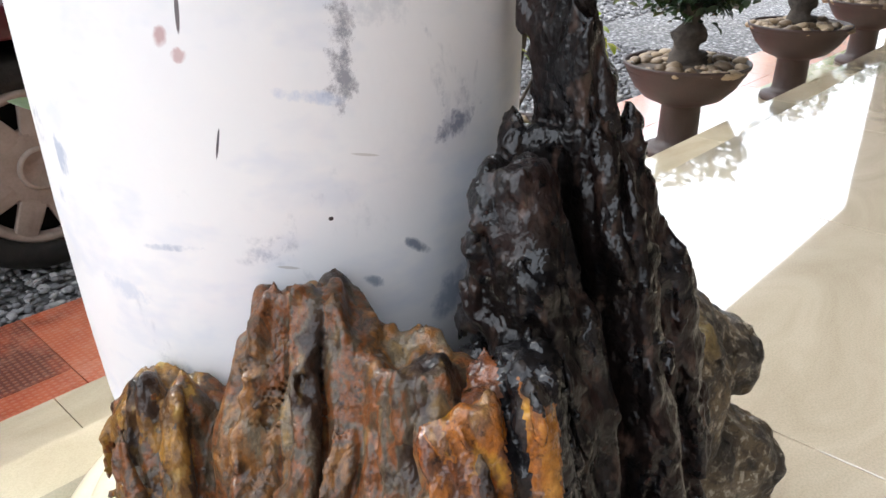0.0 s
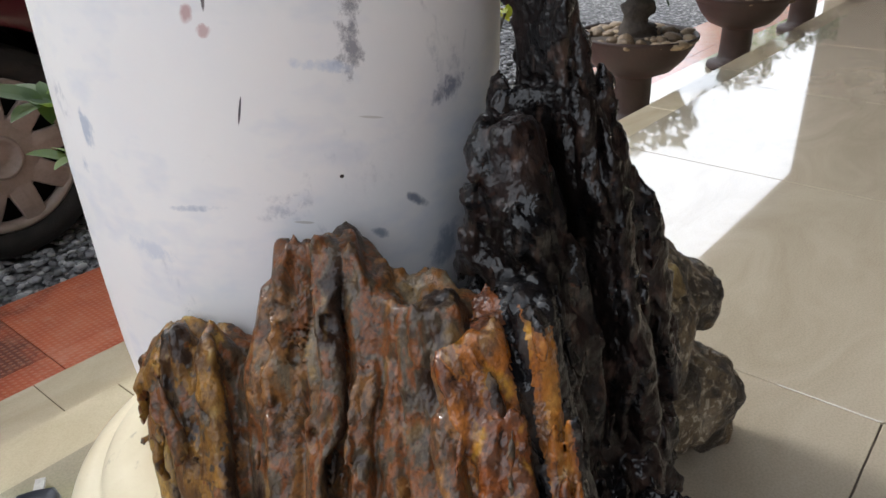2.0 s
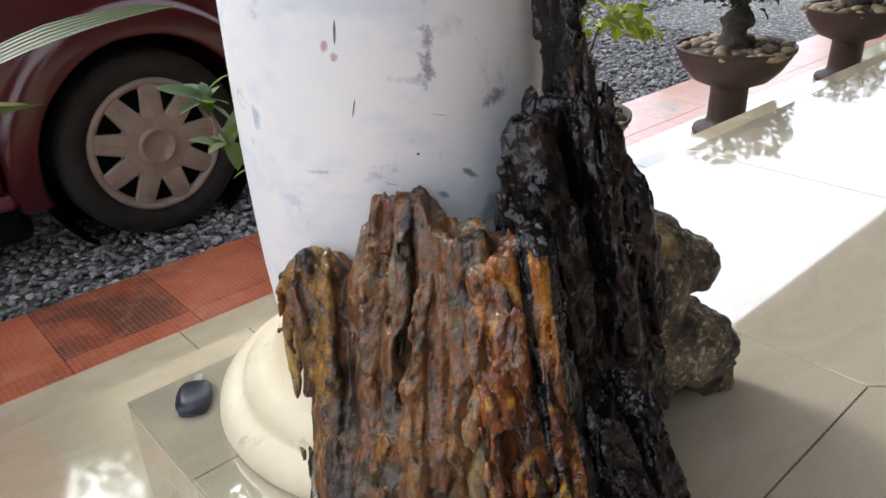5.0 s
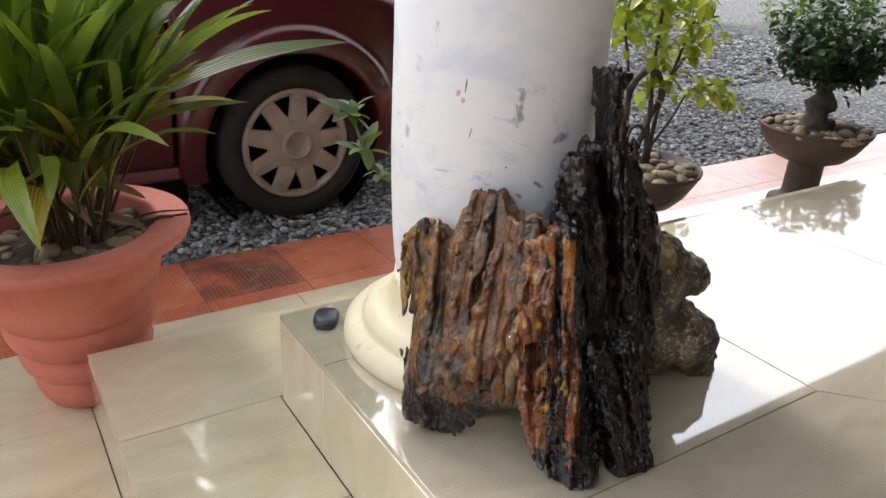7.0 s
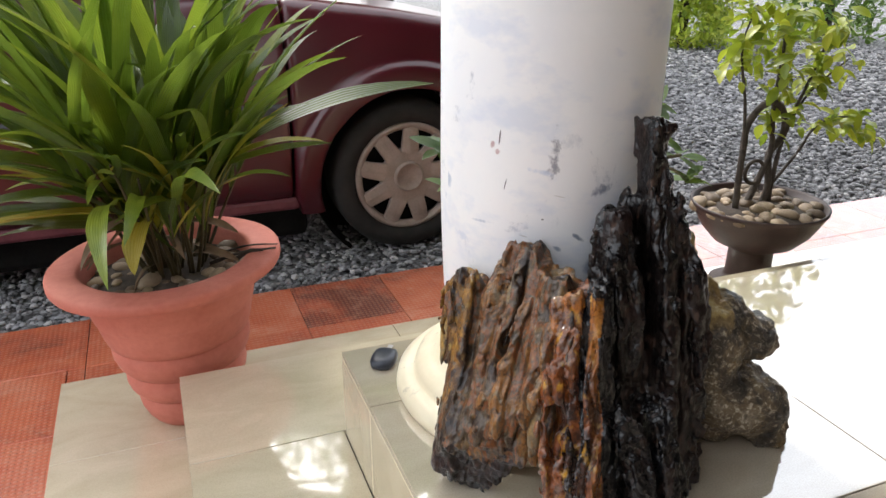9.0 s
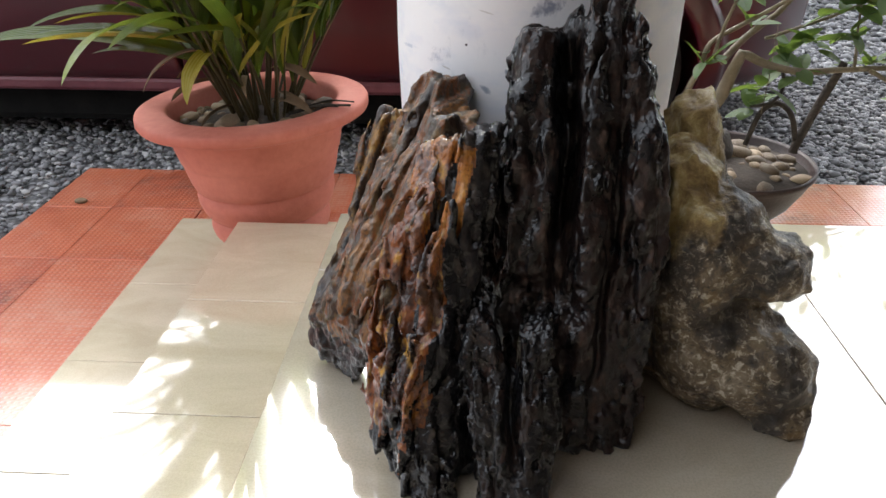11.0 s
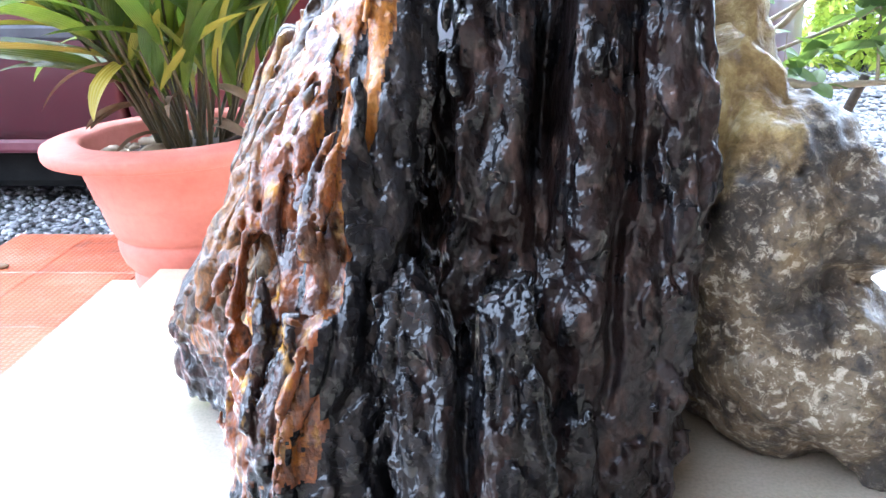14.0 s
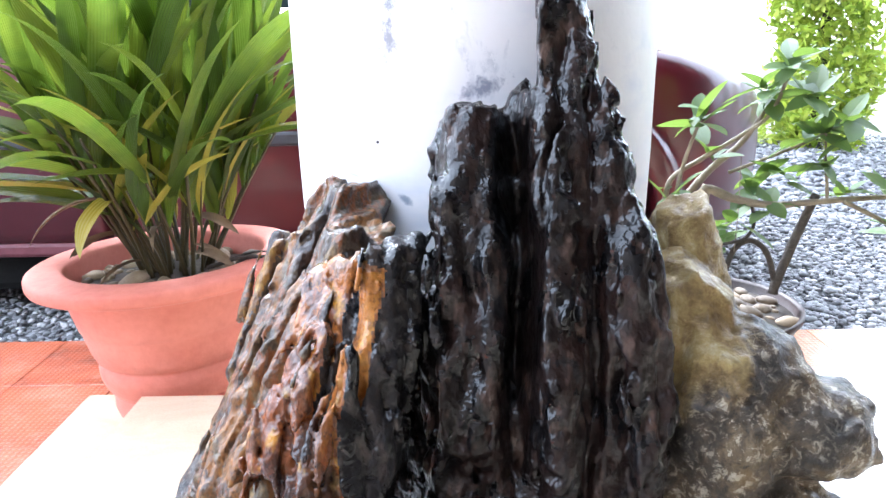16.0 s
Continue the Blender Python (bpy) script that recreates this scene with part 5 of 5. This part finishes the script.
def stout_bonsai(x, y, seed, label, spread=0.25):
    t = thing("bonsai", (x, y, Z2), label, "plant", "row of bonsai bowls")
    h = 0.335
    bowl(t, 0.215, h)
    scatter_pebbles(t, 0.205, h - 0.020, 58, 0.022, 0.012, 0.3)
    r = random.Random(seed)
    z0 = h - 0.012
    c = bend([(0, 0, z0), (-0.01, 0.005, z0 + 0.05), (0.008, 0, z0 + 0.12), (-0.004, 0, z0 + 0.19), (0.0, 0.0, z0 + 0.25)], 5)
    part("trunk", tube(c, [0.066 - 0.030 * min(1, 1.6 * i / 20) + 0.012 * math.sin(i * 0.9) for i in range(len(c))], 16, 0.5), M_BARK, t, "thick knotted dark trunk", smooth=True)
    spots = []
    for k in range(11):
        a = 2 * math.pi * k / 11 + r.uniform(-0.2, 0.2)
        el = r.uniform(0.15, 1.1)
        L = spread * r.uniform(0.7, 1.1)
        s0 = Vector((0, 0, z0 + r.uniform(0.17, 0.25)))
        e = s0 + Vector((math.cos(a) * math.cos(el), math.sin(a) * math.cos(el), 0.75 * math.sin(el))) * L
        mid = (s0 + e) / 2 + Vector((0, 0, -0.015))
        lc = bend([s0, mid, e], 5)
        part("branch", tube(lc, [0.010 - 0.0075 * i / (len(lc) - 1) for i in range(len(lc))], 7, 0.3), M_BARK, t, smooth=True)
        for p in lc[3:]:
            for _ in range(26):
                spots.append(p + Vector((r.gauss(0, 0.035), r.gauss(0, 0.035), r.gauss(0.012, 0.028))))
    for _ in range(420):
        a, q = r.uniform(0, 6.283), r.random() ** 0.5
        spots.append(Vector((spread * q * math.cos(a), spread * q * math.sin(a), z0 + 0.34 + 0.10 * (1 - q * q) + r.uniform(-0.05, 0.07))))
    me = leaf_cloud(L_DEEP, spots, r)
    me.materials.append(M_DEEP)
    tagged(part("crown", me, M_DEEP, t, "dense dark green leaves"), kind="stuff")
    return t


stout_bonsai(2.46, 0.54, 31, "stout dark bonsai with a dense crown in a brown bowl")
stout_bonsai(3.52, 0.54, 32, "stout bonsai with spreading roots in a brown bowl", 0.22)
stout_bonsai(4.55, 0.54, 33, "stout bonsai in a brown bowl further along the step", 0.2)


def fig_bonsai():
    t = thing("bonsai", (0.78, 0.55, Z2), "wide-branching fig bonsai in a brown bowl", "plant", "row of bonsai bowls")
    h = 0.27
    bowl(t, 0.20, h)
    scatter_pebbles(t, 0.172, h - 0.022, 60, 0.018, 0.010, 0.15)
    b = bmesh.new()
    bmesh.ops.create_icosphere(b, subdivisions=3, radius=0.06)
    for v in b.verts:
        v.co *= 1 + 0.25 * noise.noise(v.co * 22)
        v.co.z *= 0.75
    part("stone", b, M_BARK, t, "brown round stone", smooth=True, at=Matrix.Translation((-0.02, 0.05, h + 0.01)))
    r = random.Random(44)
    z0 = h - 0.01
    limbs = []
    for pts, ra, rb, mt in (
        ([(0.213, -0.010, z0 + 0.231), (0.189, 0.000, z0 + 0.146), (0.158, 0.000, z0 + 0.049), (0.153, 0.000, z0 + 0.023)], 0.0085, 0.0105, M_BARK),
        ([(0.044, 0.000, z0 + 0.040), (0.064, 0.000, z0 + 0.116), (0.098, 0.000, z0 + 0.136), (0.132, 0.000, z0 + 0.109), (0.152, 0.000, z0 + 0.054)], 0.0060, 0.0060, M_BARK),
        ([(0.088, -0.010, z0 + 0.211), (0.091, -0.020, z0 + 0.171), (0.071, -0.020, z0 + 0.143), (0.039, 0.000, z0 + 0.129)], 0.0040, 0.0030, M_BARK),
        ([(-0.066, 0.020, z0 + 0.079), (-0.033, 0.000, z0 + 0.146), (-0.016, 0.000, z0 + 0.202), (0.001, 0.000, z0 + 0.249)], 0.0170, 0.0120, M_STEM),
        ([(-0.105, 0.000, z0 + 0.157), (-0.084, 0.000, z0 + 0.218), (-0.070, 0.000, z0 + 0.266), (-0.009, 0.000, z0 + 0.306), (0.057, 0.000, z0 + 0.346), (0.112, 0.000, z0 + 0.389), (0.142, 0.000, z0 + 0.476)], 0.0065, 0.0035, M_STEM),
        ([(-0.037, 0.020, z0 + 0.219), (0.011, 0.030, z0 + 0.273), (0.064, 0.030, z0 + 0.320), (0.092, 0.020, z0 + 0.363), (0.118, 0.020, z0 + 0.409)], 0.0090, 0.0035, M_STEM),
        ([(-0.016, 0.000, z0 + 0.204), (0.001, 0.000, z0 + 0.241), (0.051, -0.010, z0 + 0.224), (0.125, -0.020, z0 + 0.212), (0.213, -0.020, z0 + 0.218), (0.348, -0.030, z0 + 0.228)], 0.0115, 0.0050, M_STEM),
        ([(0.259, -0.030, z0 + 0.219), (0.314, -0.050, z0 + 0.191), (0.356, -0.060, z0 + 0.163)], 0.0050, 0.0030, M_STEM),
        ([(0.230, -0.020, z0 + 0.219), (0.226, -0.020, z0 + 0.252), (0.213, -0.030, z0 + 0.299), (0.206, -0.030, z0 + 0.360)], 0.0040, 0.0020, M_STEM),
        ([(0.051, 0.030, z0 + 0.269), (0.128, 0.000, z0 + 0.308), (0.184, -0.020, z0 + 0.338), (0.239, -0.030, z0 + 0.376)], 0.0040, 0.0020, M_STEM),
        ([(-0.060, 0.000, z0 + 0.236), (-0.055, -0.020, z0 + 0.303), (-0.040, -0.040, z0 + 0.376)], 0.0050, 0.0030, M_STEM),
        ([(-0.20, 0.0, z0 + 0.10), (-0.27, 0.0, z0 + 0.12), (-0.34, -0.02, z0 + 0.20), (-0.37, 0.0, z0 + 0.30)], 0.008, 0.003, M_STEM),
        ([(-0.06, 0.0, z0 + 0.0), (-0.13, 0.0, z0 + 0.06), (-0.20, 0.0, z0 + 0.12)], 0.018, 0.010, M_STEM),
    ):
        c = bend(pts, 6)
        limbs.append(c)
        part("branch", tube(c, [ra + (rb - ra) * i / (len(c) - 1) for i in range(len(c))], 8, 0.2), mt, t, smooth=True)

    part("string", tube(bend([(0.058, -0.01, z0 + 0.306), (0.061, -0.012, z0 + 0.2), (0.060, -0.012, z0 + 0.116)], 5), [0.0009] * 11, 5), M_STEM, t, "thin pale string hanging from a branch")

    def rosette(c, n, lift):
        """Leaves round a twig's end."""
        turn0 = r.uniform(0, 6.28)
        for k in range(n):
            s2 = r.uniform(0.75, 1.15)
            part("leaf", r.choice(L_FIG), M_FIG, t, at=Matrix.Translation(Vector(c) + Vector((r.gauss(0, 0.006), r.gauss(0, 0.006), r.gauss(0, 0.008)))) @ Matrix.Rotation(turn0 + 2.4 * k, 4, "Z") @ Matrix.Rotation(radians(-r.uniform(*lift)), 4, "Y") @ Matrix.Rotation(r.uniform(-0.5, 0.5), 4, "X") @ Matrix.Diagonal((s2, s2, s2, 1)))

    for c, n in (
        ((0.142, 0.000, z0 + 0.480), 9),
        ((0.101, 0.000, z0 + 0.431), 5),
        ((-0.040, -0.040, z0 + 0.382), 9),
        ((0.118, 0.020, z0 + 0.411), 6),
        ((0.173, -0.020, z0 + 0.420), 5),
        ((0.213, -0.030, z0 + 0.303), 5),
        ((0.206, -0.030, z0 + 0.360), 6),
        ((0.239, -0.030, z0 + 0.376), 5),
        ((0.178, -0.020, z0 + 0.338), 5),
        ((0.145, 0.000, z0 + 0.269), 4),
        ((0.098, 0.020, z0 + 0.249), 5),
        ((0.259, -0.030, z0 + 0.236), 4),
        ((0.356, -0.060, z0 + 0.163), 8),
        ((0.051, -0.010, z0 + 0.174), 4),
        ((0.118, -0.010, z0 + 0.204), 4),
        ((0.039, 0.000, z0 + 0.126), 4),
        ((0.348, -0.030, z0 + 0.228), 4),
        ((-0.083, -0.020, z0 + 0.230), 4),
        ((0.012, 0.020, z0 + 0.308), 3),
        ((-0.37, 0.0, z0 + 0.30), 9), ((-0.34, -0.02, z0 + 0.21), 6), ((-0.29, -0.01, z0 + 0.14), 4),
    ):
        rosette(c, n + 2, (-25, 60))
    return t


fig_bonsai()


loose = solid("pebble", pebble_mesh(9, "pebble", M_DRY), M_DRY, "small brown pebble lying on the terracotta tiles", "pebble", at=Matrix.Translation((-0.945, 0.885, Z3 + 0.006)) @ Matrix.Diagonal((0.016, 0.016, 0.014, 1)))


# ---------------------------------------------------------------- the car key
M_FOB, ntf, bf = material("blue_black_plastic", 0.32)
put(ntf, bf, Base_Color=ramp(ntf, noise_(ntf, mapped(ntf, (1, 1, 1)), 60, 3), [(0.3, (0.010, 0.013, 0.022)), (0.7, (0.022, 0.026, 0.040))]))
M_STEEL = mottled("key_steel", (0.30, 0.29, 0.28), (0.50, 0.48, 0.46), 60, 0.4, 0.9)


def key_fob():
    t = thing("car_key", pose(0.062, -0.062, 0, 0, 0, -32), "blue-black car key fob with a steel blade on the tiles", "key")
    b = bmesh.new()
    outline = [(0.0, 0.030), (0.016, 0.028), (0.021, 0.018), (0.0225, 0.0), (0.021, -0.016), (0.015, -0.029), (0.0, -0.032)]
    ring = outline + [(-x, y) for x, y in outline[-2:0:-1]]
    rows = []
    for k, z in ((0.90, 0.0005), (0.98, 0.004), (1.0, 0.008), (0.96, 0.012), (0.82, 0.0155), (0.5, 0.0172)):
        rows.append([b.verts.new((x * k, y * k, z)) for x, y in ring])
    n = len(ring)
    for p, q in zip(rows, rows[1:]):
        for k in range(n):
            b.faces.new((p[k], p[(k + 1) % n], q[(k + 1) % n], q[k]))
    b.faces.new(rows[0][::-1])
    b.faces.new(rows[-1])
    part("fob", b, M_FOB, t, smooth=True)
    btn = lathe([(0, 0.002), (0.006, 0.002), (0.0075, 0.0008), (0.008, 0.0)], 24)
    part("button", btn, M_HOLE, t, "oval black button", smooth=True, at=Matrix.Translation((-0.006, -0.019, 0.0135)) @ Matrix.Diagonal((1.25, 0.8, 1, 1)))
    part("blade", box(-0.0045, 0.0045, 0.026, 0.049, 0.0055, 0.008, 0.0006), M_STEEL, t, "short steel key blade")
    return t


key_fob()


# ---------------------------------------------------------------- hedges and far garden
def conifer(x, y, w, h, seed, mat, label, n=12000, size=0.07):
    t = thing("conifer", (x, y, ZG - 0.01), label, "tree")
    r = random.Random(seed)
    part("trunk", tube([(0, 0, 0), (0, 0, h * 0.5), (0, 0, h * 0.9)], [0.06, 0.04, 0.01], 8), M_BARK, t, smooth=True)
    sprays = [mesh_of("leaf", leaf(size * k, size * 0.45 * k, 0.2, -0.2), mat, True) for k in (1.0, 1.4, 0.8)]
    spots = []
    for _ in range(n):
        z = h * r.random()
        a = r.uniform(0, 6.283)
        edge = w / 2 * (0.85 + 0.15 * math.sin(3 * a + z * 5)) * (1 - 0.55 * (z / h) ** 2.5) * (0.85 + 0.3 * noise.noise(Vector((math.cos(a) * 2, math.sin(a) * 2, z * 3 + seed))))
        q = edge * (1 - 0.55 * r.random() ** 1.5)
        spots.append((q * math.cos(a), q * math.sin(a), z))
    me = leaf_cloud(sprays, spots, r, (-50, 70))
    me.materials.append(mat)
    tagged(part("crown", me, mat, t), kind="stuff")
    return t


conifer(3.45, 5.4, 1.15, 2.6, 1, M_HEDGE, "bright yellow-green columnar conifer at the gravel edge")
conifer(5.6, 6.2, 1.5, 2.2, 2, M_HEDGE, "bright green clipped conifer beyond the gravel")
conifer(7.6, 6.0, 1.8, 2.0, 3, M_BUSH, "dark green shrub beyond the gravel", 4200, 0.08)
conifer(9.8, 5.0, 2.0, 2.2, 4, M_BUSH, "dark green shrub at the yard's edge", 4200, 0.08)
conifer(12.5, 3.4, 2.4, 2.6, 5, M_BUSH, "large garden shrub at the yard's far end", 4200, 0.10)
conifer(-4.0, 7.5, 2.4, 2.6, 6, M_BUSH, "dark green garden shrub behind the car", 3600, 0.10)
conifer(0.8, 9.5, 2.2, 1.3, 7, M_BUSH, "low green shrub at the back of the yard", 3600, 0.10)


def sky_screen_tree(x, y):
    """An unseen tall tree added across the yard; its crown blocks sky the floor would mirror."""
    t = thing("tree", (x, y, ZG - 0.01), "unseen tall leafy tree added behind the car to block sky from the floor", "tree")
    r = random.Random(77)
    part("trunk", tube(bend([(0, 0, 0), (0.05, 0, 1.2), (-0.05, 0.1, 3.0), (0.0, 0, 5.2)], 6), [0.16 - 0.006 * k for k in range(19)], 10, 0.2), M_BARK, t, smooth=True)
    spots = []
    for k in range(20):
        a, el = 2.4 * k, r.uniform(0.2, 1.1)
        s0 = Vector((0, 0.05, r.uniform(2.6, 5.0)))
        e = s0 + Vector((math.cos(a) * math.cos(el), math.sin(a) * math.cos(el), math.sin(el))) * r.uniform(1.3, 2.1)
        lc = bend([s0, (s0 + e) / 2 + Vector((0, 0, 0.12)), e], 5)
        part("branch", tube(lc, [0.06 - 0.005 * i for i in range(len(lc))], 7), M_BARK, t, smooth=True)
        for p in lc[2:]:
            for _ in range(150):
                spots.append(p + Vector((r.gauss(0, 0.34), r.gauss(0, 0.34), r.gauss(0.05, 0.30))))
    sprays = [mesh_of("leaf", leaf(0.22 * k, 0.11 * k, 0.2, 0.2), M_BUSH, True) for k in (1.0, 1.3, 0.8)]
    me = leaf_cloud(sprays, spots, r, (-50, 60))
    me.materials.append(M_BUSH)
    tagged(part("crown", me, M_BUSH, t), kind="stuff")
    return t


sky_screen_tree(2.3, 7.4)


# ---------------------------------------------------------------- gravel
def gravel():
    r = np.random.RandomState(9)
    shapes = []
    for k in range(8):
        b = bmesh.new()
        bmesh.ops.create_icosphere(b, subdivisions=1, radius=1)
        for v in b.verts:
            v.co *= 1 + 0.35 * noise.noise(v.co * 1.1 + Vector((k * 7.0, 0, 0)))
        b.faces.ensure_lookup_table()
        shapes.append((np.array([v.co[:] for v in b.verts]), np.array([[v.index for v in f.verts] for f in b.faces])))
        b.free()
    vs, fs, off = [], [], 0

    def strew(x0, x1, y0, y1, n, size):
        nonlocal off
        px, py = r.uniform(x0, x1, n), r.uniform(y0, y1, n)
        for x, y in zip(px, py):
            if y < 1.17 and x > -1.06:
                continue
            co, fc = shapes[r.randint(8)]
            sc = size * r.uniform(0.6, 1.5) * np.array((r.uniform(0.9, 1.4), r.uniform(0.7, 1.0), r.uniform(0.4, 0.7)))
            a, e = r.uniform(0, 6.283), r.uniform(-0.5, 0.5)
            ca, sa, ce, se = math.cos(a), math.sin(a), math.cos(e), math.sin(e)
            rot = np.array(((ca, -sa * ce, sa * se), (sa, ca * ce, -ca * se), (0, se, ce)))
            vs.append((co * sc) @ rot.T + (x, y, ZG + r.uniform(-0.006, 0.006)))
            fs.append(fc + off)
            off += len(co)

    strew(-2.6, 2.2, 1.16, 2.2, 11000, 0.0105)
    strew(-2.6, -1.05, -1.4, 1.2, 5500, 0.0105)
    strew(1.2, 4.5, 1.16, 3.2, 12000, 0.013)
    strew(0.8, 7.5, 2.6, 6.0, 12000, 0.019)
    me = bpy.data.meshes.new("gravel")
    v, f = np.concatenate(vs), np.concatenate(fs)
    me.vertices.add(len(v)); me.vertices.foreach_set("co", v.astype(np.float32).ravel())
    me.loops.add(3 * len(f)); me.loops.foreach_set("vertex_index", f.astype(np.int32).ravel())
    me.polygons.add(len(f)); me.polygons.foreach_set("loop_start", np.arange(0, 3 * len(f), 3, dtype=np.int32)); me.polygons.foreach_set("loop_total", np.full(len(f), 3, np.int32))
    me.update(calc_edges=True)
    m, nt, b = material("gravel_stone", 0.7)
    g = nt.nodes.new("ShaderNodeNewGeometry")
    n1 = noise_(nt, place(nt, (1, 1, 1)), 180, 3)
    put(nt, b, Base_Color=mixc(nt, math_(nt, "MULTIPLY", n1, 0.35), ramp(nt, g.outputs["Random Per Island"], [(0.0, (0.06, 0.06, 0.064)), (0.4, (0.15, 0.15, 0.158)), (0.75, (0.27, 0.27, 0.28)), (1.0, (0.46, 0.45, 0.44))]), (0.2, 0.19, 0.18)))
    me.materials.append(m)
    return solid("gravel", me, m, "loose grey crushed gravel over the yard", "gravel", "stuff")


gravel()


# ---------------------------------------------------------------- tiles, piece by piece
def prism(pts, z0, z1, mat, name="tile", cut=0.0009, chamfer=0.0006):
    b = bmesh.new()
    c = Vector((sum(p[0] for p in pts) / len(pts), sum(p[1] for p in pts) / len(pts)))
    def ring(z, inset):
        out = []
        for p in pts:
            q = Vector(p) - c
            sx = inset if q.x > 0 else -inset
            sy = inset if q.y > 0 else -inset
            out.append(b.verts.new((p[0] - sx, p[1] - sy, z)))
        return out
    r0, r1, r2 = ring(z0, cut), ring(z1 - chamfer, cut), ring(z1, cut + chamfer)
    n = len(pts)
    for p, q in ((r0, r1), (r1, r2)):
        for k in range(n):
            b.faces.new((p[k], p[(k + 1) % n], q[(k + 1) % n], q[k]))
    b.faces.new(r2)
    b.faces.new(r0[::-1])
    bmesh.ops.recalc_face_normals(b, faces=b.faces[:])
    return mesh_of(name, b, mat)


def tile_rect(owner, x0, x1, y0, y1, z, mat, th=0.0108, name="tile"):
    part(name, prism([(x0, y0), (x1, y0), (x1, y1), (x0, y1)], z - th, z, mat, name), mat, owner)


def riser_x(owner, x, y0, y1, z0, z1, mat):
    part("tile", box(x, x + 0.0098, y0 + 0.0009, y1 - 0.0009, z0 + 0.001, z1 - 0.0005, 0.0012, 1), mat, owner)


def riser_y(owner, y, x0, x1, z0, z1, mat):
    part("tile", box(x0 + 0.0009, x1 - 0.0009, y - 0.0098, y, z0 + 0.001, z1 - 0.0005, 0.0012, 1), mat, owner)


# porch: mitred corner square, then a square field
def porch_tile(pts):
    part("tile", prism(pts, -0.0108, 0, M_TILE), M_TILE, porch)


MITRE = [(0, 0), (0.190, -0.185)] + [(0.655 + 0.6 * k, -0.613 - 0.6 * k) for k in range(4)] + [(3.0, -2.96)]
for (px, py), (qx, qy) in zip(MITRE, MITRE[1:]):
    porch_tile(([(0, py)] if px else []) + [(0, qy), (qx, qy), (px, py)])
porch_tile([(0, 0), MITRE[1], MITRE[2], (MITRE[2][0], 0)])
for (px, py), (qx, qy) in zip(MITRE[2:], MITRE[3:]):
    porch_tile([(px, py), (qx, qy), (qx, 0), (px, 0)])
for k in range(7):
    for n in range(5):
        if 3.0 + 0.6 * k < FAR_X - 0.1:
            tile_rect(porch, 3.0 + 0.6 * k, min(3.6 + 0.6 * k, FAR_X), -0.6 * (n + 1), -0.6 * n, 0, M_TILE)
yy = [-0.185] + [-0.785 - 0.6 * k for k in range(4)]
for a, c in zip([0] + yy, yy):
    riser_x(porch, 0.0, c, a, Z1, -0.0112, M_STEP)
for k in range(11):
    riser_y(porch, 0.0, 0.011 + 0.6 * k, 0.011 + 0.6 * (k + 1), Z1, -0.0112, M_STEP)
# upper step
ys1 = [0.013 - 0.30 * k for k in range(11)]
tile_rect(step_up, X1, 0.315, 0.013, Y1, Z1, M_STEP)
for a, c in zip(ys1, ys1[1:]):
    tile_rect(step_up, X1, -0.0002, c, a, Z1, M_STEP)
for k in range(11):
    tile_rect(step_up, 0.315 + 0.6 * k, 0.915 + 0.6 * k, 0.0002, Y1, Z1, M_STEP)
    riser_y(step_up, Y1, X1 + 0.011 + 0.6 * k, X1 + 0.011 + 0.6 * (k + 1), Z2, Z1 - 0.0112, M_STEP)
for a, c in zip([Y1] + ys1, ys1):
    riser_x(step_up, X1, c, a, Z2, Z1 - 0.0112, M_STEP)
# lower step
ys2 = [0.368 - 0.297 * k for k in range(12)]
tile_rect(step_low, X2, X1 - 0.0002, 0.368, Y2, Z2, M_STEP)
for a, c in zip(ys2, ys2[1:]):
    tile_rect(step_low, X2, X1 - 0.0002, c, a, Z2, M_STEP)
for k in range(12):
    tile_rect(step_low, X1 + 0.6 * k, X1 + 0.6 * (k + 1), Y1 + 0.0002, Y2, Z2, M_STEP)
    riser_y(step_low, Y2, X2 + 0.011 + 0.6 * k, X2 + 0.011 + 0.6 * (k + 1), Z3, Z2 - 0.0112, M_STEP)
for a, c in zip([Y2] + ys2, ys2):
    riser_x(step_low, X2, c, a, Z3, Z2 - 0.0112, M_STEP)
# terracotta walk
for k in range(-5, 28):
    x0 = 0.09 + 0.31 * k
    x1 = x0 + 0.31
    if x1 < -1.05 or x0 > FAR_X + 1.8:
        continue
    x0 = max(x0, -1.05)
    tile_rect(border, x0, x1, 0.855, 1.155, Z3, M_TERRA_DARK if k == 0 else M_TERRA, 0.0118)
    if x0 > X2 - 0.01:
        tile_rect(border, x0, x1, Y2 + 0.0004, 0.855, Z3, M_TERRA, 0.0118)
tile_rect(border, X2, -0.53, Y2 + 0.0004, 0.855, Z3, M_TERRA, 0.0118)
for k in range(13):
    y1 = 0.855 - 0.31 * k
    tile_rect(border, -0.84, X2 - 0.0004, y1 - 0.31, y1, Z3, M_TERRA, 0.0118)
    tile_rect(border, -1.05, -0.84, y1 - 0.31, y1, Z3, M_TERRA, 0.0118)
